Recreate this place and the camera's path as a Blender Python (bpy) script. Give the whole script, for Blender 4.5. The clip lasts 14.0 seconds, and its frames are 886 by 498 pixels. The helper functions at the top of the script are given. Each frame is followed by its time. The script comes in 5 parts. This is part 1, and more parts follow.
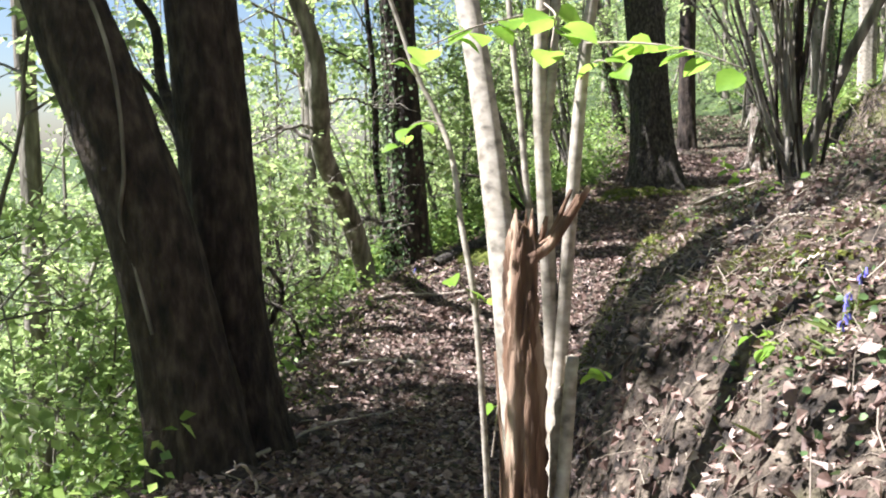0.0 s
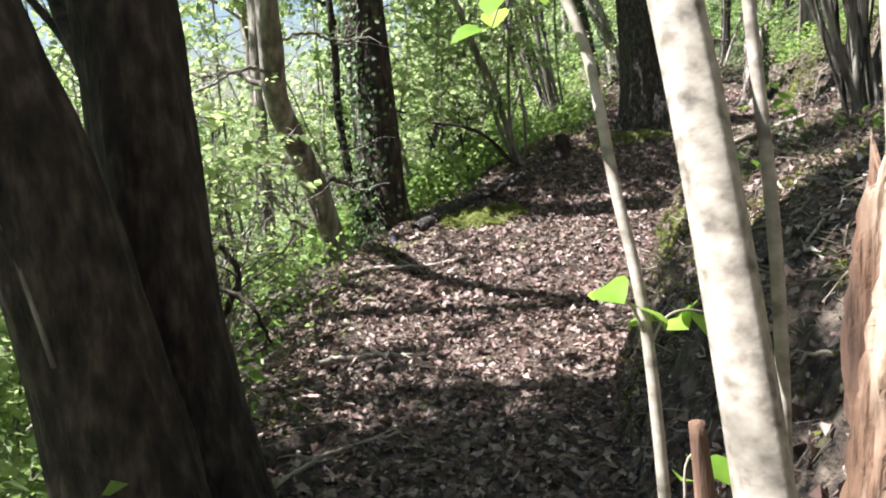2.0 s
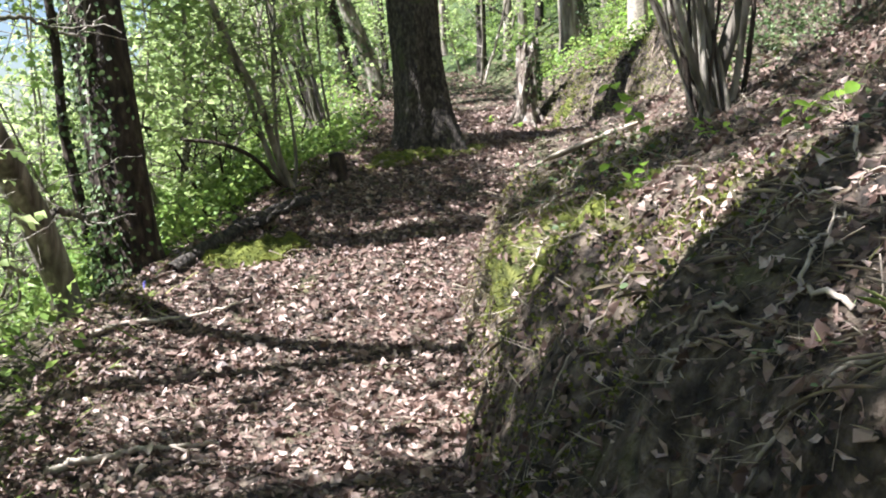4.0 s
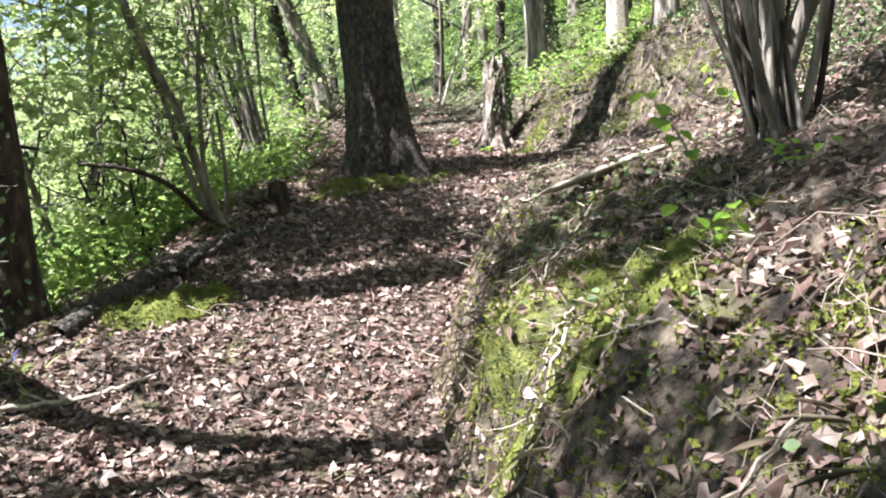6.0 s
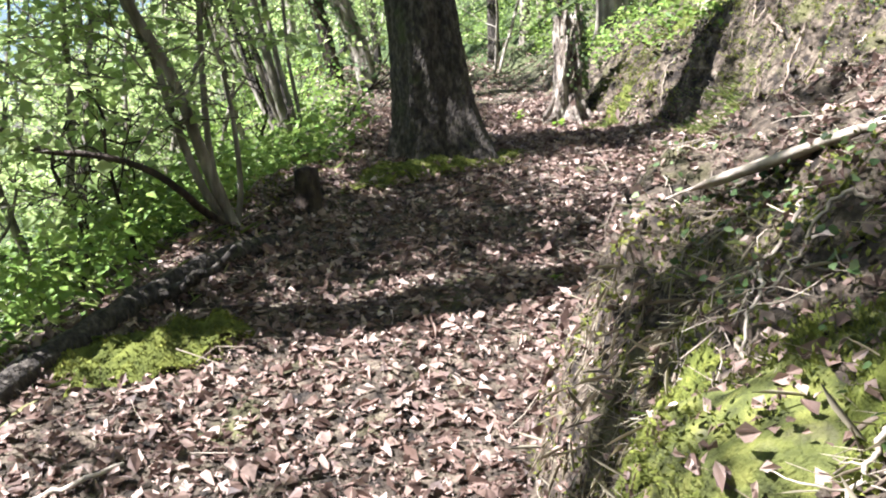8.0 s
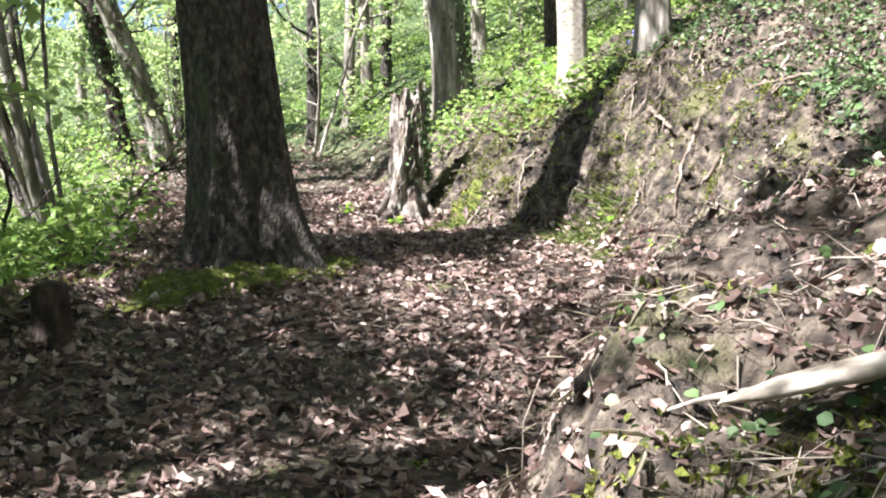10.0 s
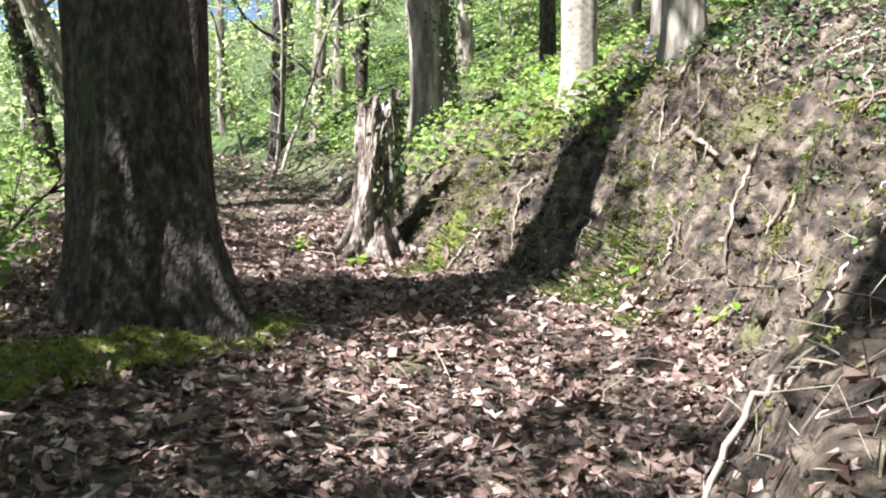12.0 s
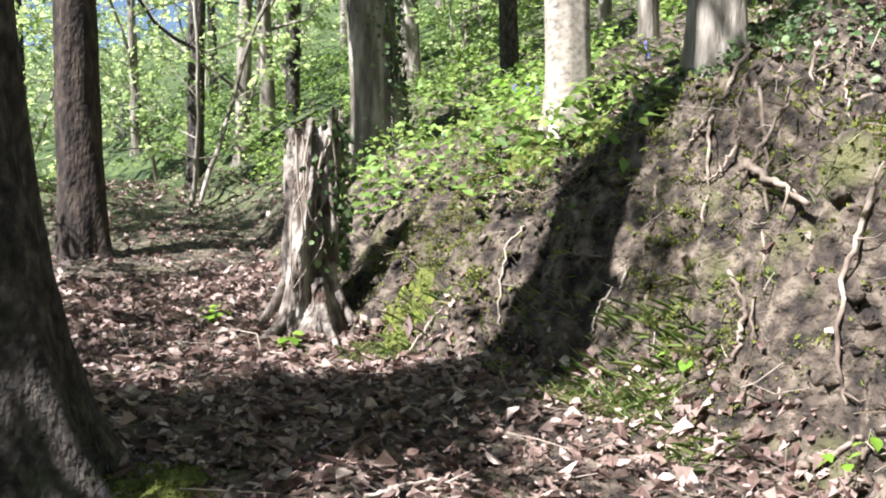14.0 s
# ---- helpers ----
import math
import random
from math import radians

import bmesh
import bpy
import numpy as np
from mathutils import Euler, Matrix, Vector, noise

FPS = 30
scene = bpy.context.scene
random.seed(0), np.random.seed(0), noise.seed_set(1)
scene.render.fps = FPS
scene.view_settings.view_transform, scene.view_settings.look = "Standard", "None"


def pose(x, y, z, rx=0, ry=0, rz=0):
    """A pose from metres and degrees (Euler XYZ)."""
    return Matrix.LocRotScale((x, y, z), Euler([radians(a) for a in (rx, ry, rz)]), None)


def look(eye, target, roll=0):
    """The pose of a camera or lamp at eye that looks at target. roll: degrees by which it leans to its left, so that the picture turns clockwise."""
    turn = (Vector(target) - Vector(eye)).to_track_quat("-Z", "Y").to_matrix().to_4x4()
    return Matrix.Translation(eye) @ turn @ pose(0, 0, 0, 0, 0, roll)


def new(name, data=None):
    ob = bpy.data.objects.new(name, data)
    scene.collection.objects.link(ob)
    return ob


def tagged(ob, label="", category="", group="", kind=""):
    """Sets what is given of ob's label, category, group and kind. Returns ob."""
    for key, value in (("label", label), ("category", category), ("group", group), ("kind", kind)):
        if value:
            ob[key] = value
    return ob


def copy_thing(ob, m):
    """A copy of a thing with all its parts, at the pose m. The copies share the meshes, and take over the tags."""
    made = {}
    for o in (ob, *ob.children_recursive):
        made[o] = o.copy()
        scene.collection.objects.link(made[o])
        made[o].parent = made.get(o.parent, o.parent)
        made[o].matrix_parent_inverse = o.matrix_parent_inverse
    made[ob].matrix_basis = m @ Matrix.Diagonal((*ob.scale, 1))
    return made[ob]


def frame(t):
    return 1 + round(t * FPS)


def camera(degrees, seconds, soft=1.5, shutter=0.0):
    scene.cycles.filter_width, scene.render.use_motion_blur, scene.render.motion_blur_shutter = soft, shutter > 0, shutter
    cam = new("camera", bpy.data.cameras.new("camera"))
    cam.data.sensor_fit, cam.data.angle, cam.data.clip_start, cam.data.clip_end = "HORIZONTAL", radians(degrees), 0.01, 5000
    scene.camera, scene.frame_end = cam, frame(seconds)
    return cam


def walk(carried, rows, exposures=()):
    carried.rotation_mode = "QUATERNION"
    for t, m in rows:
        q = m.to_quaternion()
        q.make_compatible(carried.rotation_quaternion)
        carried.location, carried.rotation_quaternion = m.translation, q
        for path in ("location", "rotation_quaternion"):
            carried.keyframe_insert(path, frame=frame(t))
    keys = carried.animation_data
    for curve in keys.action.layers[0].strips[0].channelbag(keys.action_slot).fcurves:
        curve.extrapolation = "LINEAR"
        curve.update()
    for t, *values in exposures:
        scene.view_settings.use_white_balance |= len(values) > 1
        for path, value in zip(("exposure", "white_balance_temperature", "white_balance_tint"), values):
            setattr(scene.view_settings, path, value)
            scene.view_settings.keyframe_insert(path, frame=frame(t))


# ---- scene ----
cam = camera(48.3, 14.0, soft=2.0)
METRES, EYE, TILT, LEAN, TURN = 13.0, 1.55, -6.0, 0.0, 0.0
ROWS = [
    (0.0, 0.0, 0.0, 0.0, 0.0, 0.0, -0.0),
    (0.5, -0.0067, 0.0308, 0.0016, -2.92, -0.77, 2.66),
    (1.0, -0.0088, 0.0728, 0.0033, 1.28, 1.0, 0.47),
    (1.5, -0.0171, 0.1061, 0.0018, 1.31, -0.72, 0.33),
    (2.0, -0.0278, 0.1399, 0.0043, -3.13, -2.55, 2.64),
    (2.5, -0.0293, 0.1728, 0.0045, -5.7, -1.62, 3.53),
    (3.0, -0.0306, 0.2045, 0.0048, -4.78, -3.11, 3.06),
    (3.5, -0.0353, 0.2394, 0.0061, -11.25, -1.18, 2.54),
    (4.0, -0.0382, 0.2725, 0.0075, -18.25, -1.91, 4.4),
    (6.5, 0.0087, 0.4433, 0.0227, -21.23, -0.01, 4.49),
    (7.0, 0.0183, 0.4837, 0.0259, -19.9, 0.9, 3.59),
    (7.5, 0.0249, 0.5171, 0.0293, -22.2, -0.63, 6.29),
    (8.0, 0.0374, 0.5537, 0.0346, -18.66, -1.96, 5.11),
    (8.5, 0.0501, 0.5844, 0.0376, -19.67, -1.76, 5.12),
    (9.0, 0.0617, 0.6235, 0.0465, -25.53, 1.27, 4.7),
    (11.5, 0.136, 0.7837, 0.0707, -31.16, 2.03, 3.21),
    (12.0, 0.156, 0.8104, 0.0796, -31.08, 2.87, 2.29),
    (12.5, 0.1702, 0.8408, 0.0886, -35.61, 2.59, 4.09),
    (13.0, 0.1847, 0.8704, 0.0951, -38.36, 2.95, 4.34),
    (13.5, 0.2044, 0.8965, 0.1063, -35.87, 2.95, 3.5),
    (14.0, 0.218, 0.9304, 0.112, -34.74, 3.35, 3.49),
]
walk(cam, [(t, pose(0, 0, EYE, TILT, LEAN, TURN) @ pose(METRES * x, METRES * y, METRES * z, 90 + pitch, roll, yaw)) for t, x, y, z, yaw, pitch, roll in ROWS],
     exposures=[(0.0, 2.1, 5850, 15), (3.0, 2.15, 5850, 15), (6.5, 2.38, 5850, 15), (9.0, 2.38, 5850, 15), (11.5, 2.28, 5850, 15), (14.0, 2.0, 5850, 15)])

# ---- light: high spring sun from the valley side ----
SUN_ELEVATION = radians(52)
SUN_TRAVEL = Vector((1.0, 0.03, 0.0)).normalized() * math.cos(SUN_ELEVATION) + Vector((0, 0, -math.sin(SUN_ELEVATION)))
world = bpy.data.worlds.new("sky")
scene.world = world
world.use_nodes = True
wn = world.node_tree.nodes
sky = wn.new("ShaderNodeTexSky")
sky.sky_type = "NISHITA"
sky.sun_disc = False
sky.sun_elevation = SUN_ELEVATION
sky.sun_rotation = math.atan2(-SUN_TRAVEL.x, -SUN_TRAVEL.y)
sky.dust_density = 0.8
world.node_tree.links.new(sky.outputs[0], wn["Background"].inputs[0])
wn["Background"].inputs[1].default_value = 0.034
sun_lamp = bpy.data.lights.new("sun", "SUN")
sun_lamp.energy, sun_lamp.angle, sun_lamp.color = 5.0, radians(0.55), (1.0, 0.97, 0.92)
sun = new("sun", sun_lamp)
sun.matrix_world = look((0, 0, 30), Vector((0, 0, 30)) + SUN_TRAVEL)


# ---- materials ----
def ramp(nodes, stops):
    r = nodes.new("ShaderNodeValToRGB")
    while len(r.color_ramp.elements) < len(stops):
        r.color_ramp.elements.new(0.5)
    for e, (p, c) in zip(r.color_ramp.elements, stops):
        e.position, e.color = p, (*c, 1)
    return r


def surface(name, stops, scale=6.0, stretch=(1, 1, 1), rough=0.85, bump=0.3, bump_scale=40.0, island=0.0, blotch=None, blotch_scale=1.5,
            translucent=0.0, detail=6.0, bump_dist=0.01, spread=(0.3, 0.7)):
    """Noise between colour stops; island: share of the colour drawn per loose piece; blotch: second colour in large patches."""
    m = bpy.data.materials.new(name)
    m.use_nodes = True
    nt = m.node_tree
    n, link = nt.nodes, nt.links.new
    b = n["Principled BSDF"]
    b.inputs["Roughness"].default_value = rough
    b.inputs["Specular IOR Level"].default_value = 0.3
    co = n.new("ShaderNodeTexCoord")
    mp = n.new("ShaderNodeMapping")
    mp.inputs["Scale"].default_value = stretch
    link(co.outputs["Object"], mp.inputs[0])
    t1 = n.new("ShaderNodeTexNoise")
    t1.inputs["Scale"].default_value, t1.inputs["Detail"].default_value = scale, detail
    link(mp.outputs[0], t1.inputs["Vector"])
    rng_ = n.new("ShaderNodeMapRange")
    rng_.inputs[1].default_value, rng_.inputs[2].default_value = spread
    link(t1.outputs["Fac"], rng_.inputs[0])
    value = rng_.outputs[0]
    if island:
        g = n.new("ShaderNodeNewGeometry")
        mix = n.new("ShaderNodeMix")
        mix.inputs[0].default_value = island
        link(value, mix.inputs[2])
        link(g.outputs["Random Per Island"], mix.inputs[3])
        value = mix.outputs[0]
    r = ramp(n, stops)
    link(value, r.inputs[0])
    colour = r.outputs[0]
    if blotch:
        t3 = n.new("ShaderNodeTexNoise")
        t3.inputs["Scale"].default_value, t3.inputs["Detail"].default_value = blotch_scale, 5
        link(co.outputs["Object"], t3.inputs["Vector"])
        r3 = ramp(n, [(blotch[1], (0, 0, 0)), (blotch[1] + 0.12, (1, 1, 1))])
        link(t3.outputs["Fac"], r3.inputs[0])
        mx = n.new("ShaderNodeMix")
        mx.data_type = "RGBA"
        link(r3.outputs[0], mx.inputs[0])
        link(colour, mx.inputs[6])
        mx.inputs[7].default_value = (*blotch[0], 1)
        colour = mx.outputs[2]
    link(colour, b.inputs["Base Color"])
    if bump:
        t2 = n.new("ShaderNodeTexNoise")
        t2.inputs["Scale"].default_value, t2.inputs["Detail"].default_value = bump_scale, 8
        link(mp.outputs[0], t2.inputs["Vector"])
        bp = n.new("ShaderNodeBump")
        bp.inputs["Strength"].default_value, bp.inputs["Distance"].default_value = bump, bump_dist
        link(t2.outputs["Fac"], bp.inputs["Height"])
        link(bp.outputs[0], b.inputs["Normal"])
    if translucent:
        tr = n.new("ShaderNodeBsdfTranslucent")
        hs = n.new("ShaderNodeHueSaturation")
        hs.inputs["Hue"].default_value, hs.inputs["Saturation"].default_value, hs.inputs["Value"].default_value = 0.487, 0.95, 1.6
        link(colour, hs.inputs["Color"])
        link(hs.outputs[0], tr.inputs["Color"])
        ms = n.new("ShaderNodeMixShader")
        ms.inputs[0].default_value = translucent
        link(b.outputs[0], ms.inputs[1])
        link(tr.outputs[0], ms.inputs[2])
        link(ms.outputs[0], n["Material Output"].inputs[0])
    return m


M_SOIL = surface("woodland_soil", [(0.0, (0.02, 0.015, 0.011)), (0.5, (0.075, 0.056, 0.039)), (1.0, (0.175, 0.138, 0.098))], 11, bump=1.0, bump_scale=18, bump_dist=0.10, spread=(0.36, 0.66),
                 blotch=((0.105, 0.10, 0.04), 0.60), blotch_scale=2.3)
M_LITTER = surface("dry_leaf", [(0.0, (0.045, 0.027, 0.020)), (0.4, (0.145, 0.092, 0.072)), (0.75, (0.31, 0.22, 0.175)), (1.0, (0.60, 0.49, 0.42))], 30, rough=0.55, bump=0.3,
                   island=0.8, translucent=0.12, blotch=((0.115, 0.07, 0.052), 0.57), blotch_scale=5)
M_TWIG = surface("dead_twig", [(0.0, (0.10, 0.075, 0.055)), (1.0, (0.42, 0.35, 0.27))], 20, island=0.6)
M_LEAF = surface("spring_leaf", [(0.0, (0.13, 0.20, 0.055)), (0.5, (0.25, 0.335, 0.115)), (1.0, (0.43, 0.49, 0.22))], 1.2, rough=0.45, bump=0, island=0.6, translucent=0.58)
M_LIME = surface("hazel_leaf", [(0.0, (0.13, 0.27, 0.025)), (1.0, (0.28, 0.42, 0.05))], 25, rough=0.45, bump=0.2, island=0.6, translucent=0.55)
M_HERB = surface("herb_leaf", [(0.0, (0.07, 0.13, 0.025)), (0.6, (0.18, 0.28, 0.055)), (1.0, (0.34, 0.42, 0.11))], 3, rough=0.45, bump=0, island=0.7, translucent=0.35)
M_IVY = surface("ivy_leaf", [(0.0, (0.025, 0.05, 0.016)), (0.6, (0.08, 0.125, 0.04)), (1.0, (0.22, 0.28, 0.13))], 3, rough=0.5, bump=0, island=0.8, translucent=0.15)
M_GRASS = surface("grass_blade", [(0.0, (0.09, 0.14, 0.035)), (0.6, (0.22, 0.29, 0.08)), (1.0, (0.42, 0.39, 0.20))], 3, rough=0.5, bump=0, island=0.8, translucent=0.35)
M_MOSS = surface("moss", [(0.0, (0.04, 0.052, 0.008)), (0.5, (0.135, 0.152, 0.026)), (1.0, (0.29, 0.30, 0.058))], 14, bump=1.0, bump_scale=90, bump_dist=0.02, island=0.4, translucent=0.15)
M_BARK = surface("dark_bark", [(0.0, (0.012, 0.009, 0.007)), (0.5, (0.036, 0.025, 0.018)), (1.0, (0.085, 0.062, 0.046))], 15, (1, 1, 0.42), bump=1.0, bump_scale=36, bump_dist=0.03)
M_OAK = surface("oak_bark", [(0.0, (0.018, 0.015, 0.012)), (0.5, (0.05, 0.041, 0.033)), (1.0, (0.12, 0.10, 0.08))], 27, (1, 1, 0.55), bump=1.0, bump_scale=40, bump_dist=0.05,
                blotch=((0.06, 0.07, 0.025), 0.60), blotch_scale=2.5)
M_GREY = surface("grey_bark", [(0.0, (0.06, 0.05, 0.038)), (0.5, (0.18, 0.155, 0.12)), (1.0, (0.38, 0.34, 0.28))], 11, (1, 1, 0.22), bump=1.0, bump_scale=34, bump_dist=0.02,
                 blotch=((0.10, 0.10, 0.055), 0.62), blotch_scale=4)
M_STUMP = surface("weathered_stump_wood", [(0.0, (0.022, 0.016, 0.012)), (0.42, (0.16, 0.128, 0.10)), (1.0, (0.46, 0.41, 0.34))], 14, (1, 1, 0.4), bump=1.0, bump_scale=26, bump_dist=0.05,
                  blotch=((0.075, 0.045, 0.032), 0.55), blotch_scale=6)
M_DRY = surface("dry_grass", [(0.0, (0.14, 0.115, 0.075)), (0.6, (0.34, 0.29, 0.20)), (1.0, (0.55, 0.49, 0.37))], 4, bump=0, island=0.8, translucent=0.2)
M_MOSSROCK = surface("mossy_stone", [(0.0, (0.035, 0.04, 0.012)), (0.5, (0.10, 0.11, 0.025)), (1.0, (0.21, 0.21, 0.05))], 14, bump=1.0, bump_scale=60, bump_dist=0.03, blotch=((0.10, 0.085, 0.065), 0.60), blotch_scale=5)
M_PALE = surface("pale_smooth_bark", [(0.0, (0.09, 0.075, 0.055)), (0.4, (0.28, 0.24, 0.185)), (1.0, (0.47, 0.41, 0.33))], 22, (1, 1, 1.3), rough=0.6, bump=0.12, bump_scale=60,
                 blotch=((0.15, 0.12, 0.085), 0.62), blotch_scale=14, spread=(0.25, 0.75))
M_ROTTEN = surface("rotten_wood", [(0.0, (0.03, 0.016, 0.010)), (0.45, (0.15, 0.085, 0.05)), (1.0, (0.48, 0.36, 0.25))], 15, (1, 1, 0.13), bump=1.0, bump_scale=40, bump_dist=0.02)
M_BLEACHED = surface("bleached_wood", [(0.0, (0.16, 0.125, 0.09)), (1.0, (0.54, 0.46, 0.37))], 14, (1, 1, 1), bump=0.6, bump_scale=40)
M_ROOT = surface("bare_root", [(0.0, (0.07, 0.05, 0.036)), (0.5, (0.16, 0.12, 0.088)), (1.0, (0.31, 0.25, 0.19))], 9, bump=0.6, bump_scale=40)
M_STONE = surface("earthy_stone", [(0.0, (0.06, 0.05, 0.04)), (0.6, (0.17, 0.145, 0.115)), (1.0, (0.30, 0.26, 0.21))], 7, bump=0.9, bump_scale=24, bump_dist=0.03)
M_BLUE = surface("bluebell_flower", [(0.0, (0.13, 0.11, 0.42)), (1.0, (0.30, 0.27, 0.70))], 20, bump=0, island=0.6, translucent=0.3)

# ---- mesh tools ----
rs = np.random.RandomState(11)


class Geo:
    """Collects vertices and faces of one mesh."""

    def __init__(self):
        self.v, self.q, self.t, self.n = [], [], [], 0

    def add(self, v, q=None, t=None):
        v = np.asarray(v, float).reshape(-1, 3)
        if q is not None and len(q):
            self.q.append(np.asarray(q, int) + self.n)
        if t is not None and len(t):
            self.t.append(np.asarray(t, int) + self.n)
        self.v.append(v)
        self.n += len(v)
        return self

    def mesh(self, name, material, smooth=True):
        me = bpy.data.meshes.new(name)
        v = np.concatenate(self.v)
        q = np.concatenate(self.q) if self.q else np.zeros((0, 4), int)
        t = np.concatenate(self.t) if self.t else np.zeros((0, 3), int)
        me.vertices.add(len(v))
        me.vertices.foreach_set("co", v.ravel())
        idx = np.concatenate([q.ravel(), t.ravel()])
        me.loops.add(len(idx))
        me.loops.foreach_set("vertex_index", idx.astype(np.int32))
        starts = np.concatenate([np.arange(len(q)) * 4, len(q) * 4 + np.arange(len(t)) * 3])
        me.polygons.add(len(starts))
        me.polygons.foreach_set("loop_start", starts.astype(np.int32))
        me.polygons.foreach_set("use_smooth", np.full(len(starts), smooth))
        me.update(calc_edges=True)
        me.validate()
        me.materials.append(material)
        return me

    def part(self, name, material, parent=None, label="", smooth=True):
        ob = new(name, self.mesh(name, material, smooth))
        if parent is not None:
            ob.parent = parent
        if label:
            tagged(ob, label=label)
        return ob


def thing(name, at, label, category, group="", kind=""):
    ob = new(name)
    ob.location = at
    ob.empty_display_size = 0.2
    return tagged(ob, label, category, group, kind)


def unit(a):
    a = np.asarray(a, float)
    return a / (np.linalg.norm(a, axis=-1, keepdims=True) + 1e-9)


# value noise on a lattice
TABLE = np.random.RandomState(5).rand(256, 256) * 2 - 1


def vnoise(x, y):
    xi, yi = np.floor(x).astype(int), np.floor(y).astype(int)
    fx, fy = x - xi, y - yi
    fx, fy = fx * fx * (3 - 2 * fx), fy * fy * (3 - 2 * fy)
    a, b, c, d = (TABLE[(xi + i) & 255, (yi + j) & 255] for i, j in ((0, 0), (1, 0), (0, 1), (1, 1)))
    return (a * (1 - fx) + b * fx) * (1 - fy) + (c * (1 - fx) + d * fx) * fy


def fbm(x, y, octaves=4):
    return sum(vnoise(x * 2 ** i + 17 * i, y * 2 ** i + 31 * i) * 0.5 ** i for i in range(octaves))


# ---- the lie of the land: a path along a hillside, bank above it and slope below ----
PATH_Z = [(-40, 0.5), (-6, 0.2), (0, 0.0), (4, -0.25), (8, -0.50), (9.4, -0.46), (10.1, -0.40), (11, -0.20), (11.8, 0.03), (12.8, 0.25), (14.9, 0.82), (17.25, 1.10), (20, 1.5), (24, 2.1), (40, 3.5), (80, 6)]
BANK_TOE = [(-40, 0.5), (-6, 0.8), (0, 0.75), (3, 0.62), (5, 0.62), (7, 0.85), (8.2, 1.1), (9.1, 1.58), (10, 1.80), (11, 2.1), (11.4, 2.4), (11.8, 2.8), (12.4, 3.5), (13.0, 4.5), (13.6, 5.3), (14.2, 5.75), (15.0, 5.93), (16, 5.82), (17.0, 5.6), (17.6, 5.6), (19, 6.0), (21, 6.7), (26, 7.5), (80, 9)]
PATH_EDGE = [(-40, -1.6), (0, -1.35), (5, -1.3), (7, -1.25), (9, -1.1), (11, -0.75), (12.1, -0.2), (13, 0.6), (14, 1.2), (15, 1.9), (16, 2.7), (17, 3.2), (19, 3.6), (24, 4.4), (80, 6)]
BANK_H = [(-40, 0.8), (0, 0.85), (5, 0.9), (8, 1.0), (9.2, 1.0), (11, 0.95), (12.5, 0.9), (13.5, 0.9), (15, 1.2), (16.5, 0.85), (17.5, 0.7), (20, 0.5), (80, 0.5)]
BANK_W = [(-40, 0.9), (0, 0.8), (5, 0.6), (9, 0.5), (11, 0.55), (13, 0.6), (15, 0.55), (17, 0.8), (20, 1.2), (80, 2)]


def along(y, line):
    return np.interp(y, [p[0] for p in line], [p[1] for p in line])


def beside(x, y, line):
    """Signed distance to a line given as (y, x); positive to its right."""
    best = np.full(np.shape(x), 1e9)
    for (ay, ax), (by, bx) in zip(line[:-1], line[1:]):
        dx, dy = bx - ax, by - ay
        u = np.clip(((x - ax) * dx + (y - ay) * dy) / (dx * dx + dy * dy), 0, 1)
        best = np.minimum(best, np.hypot(x - ax - u * dx, y - ay - u * dy))
    return np.where(x > along(y, line), best, -best)


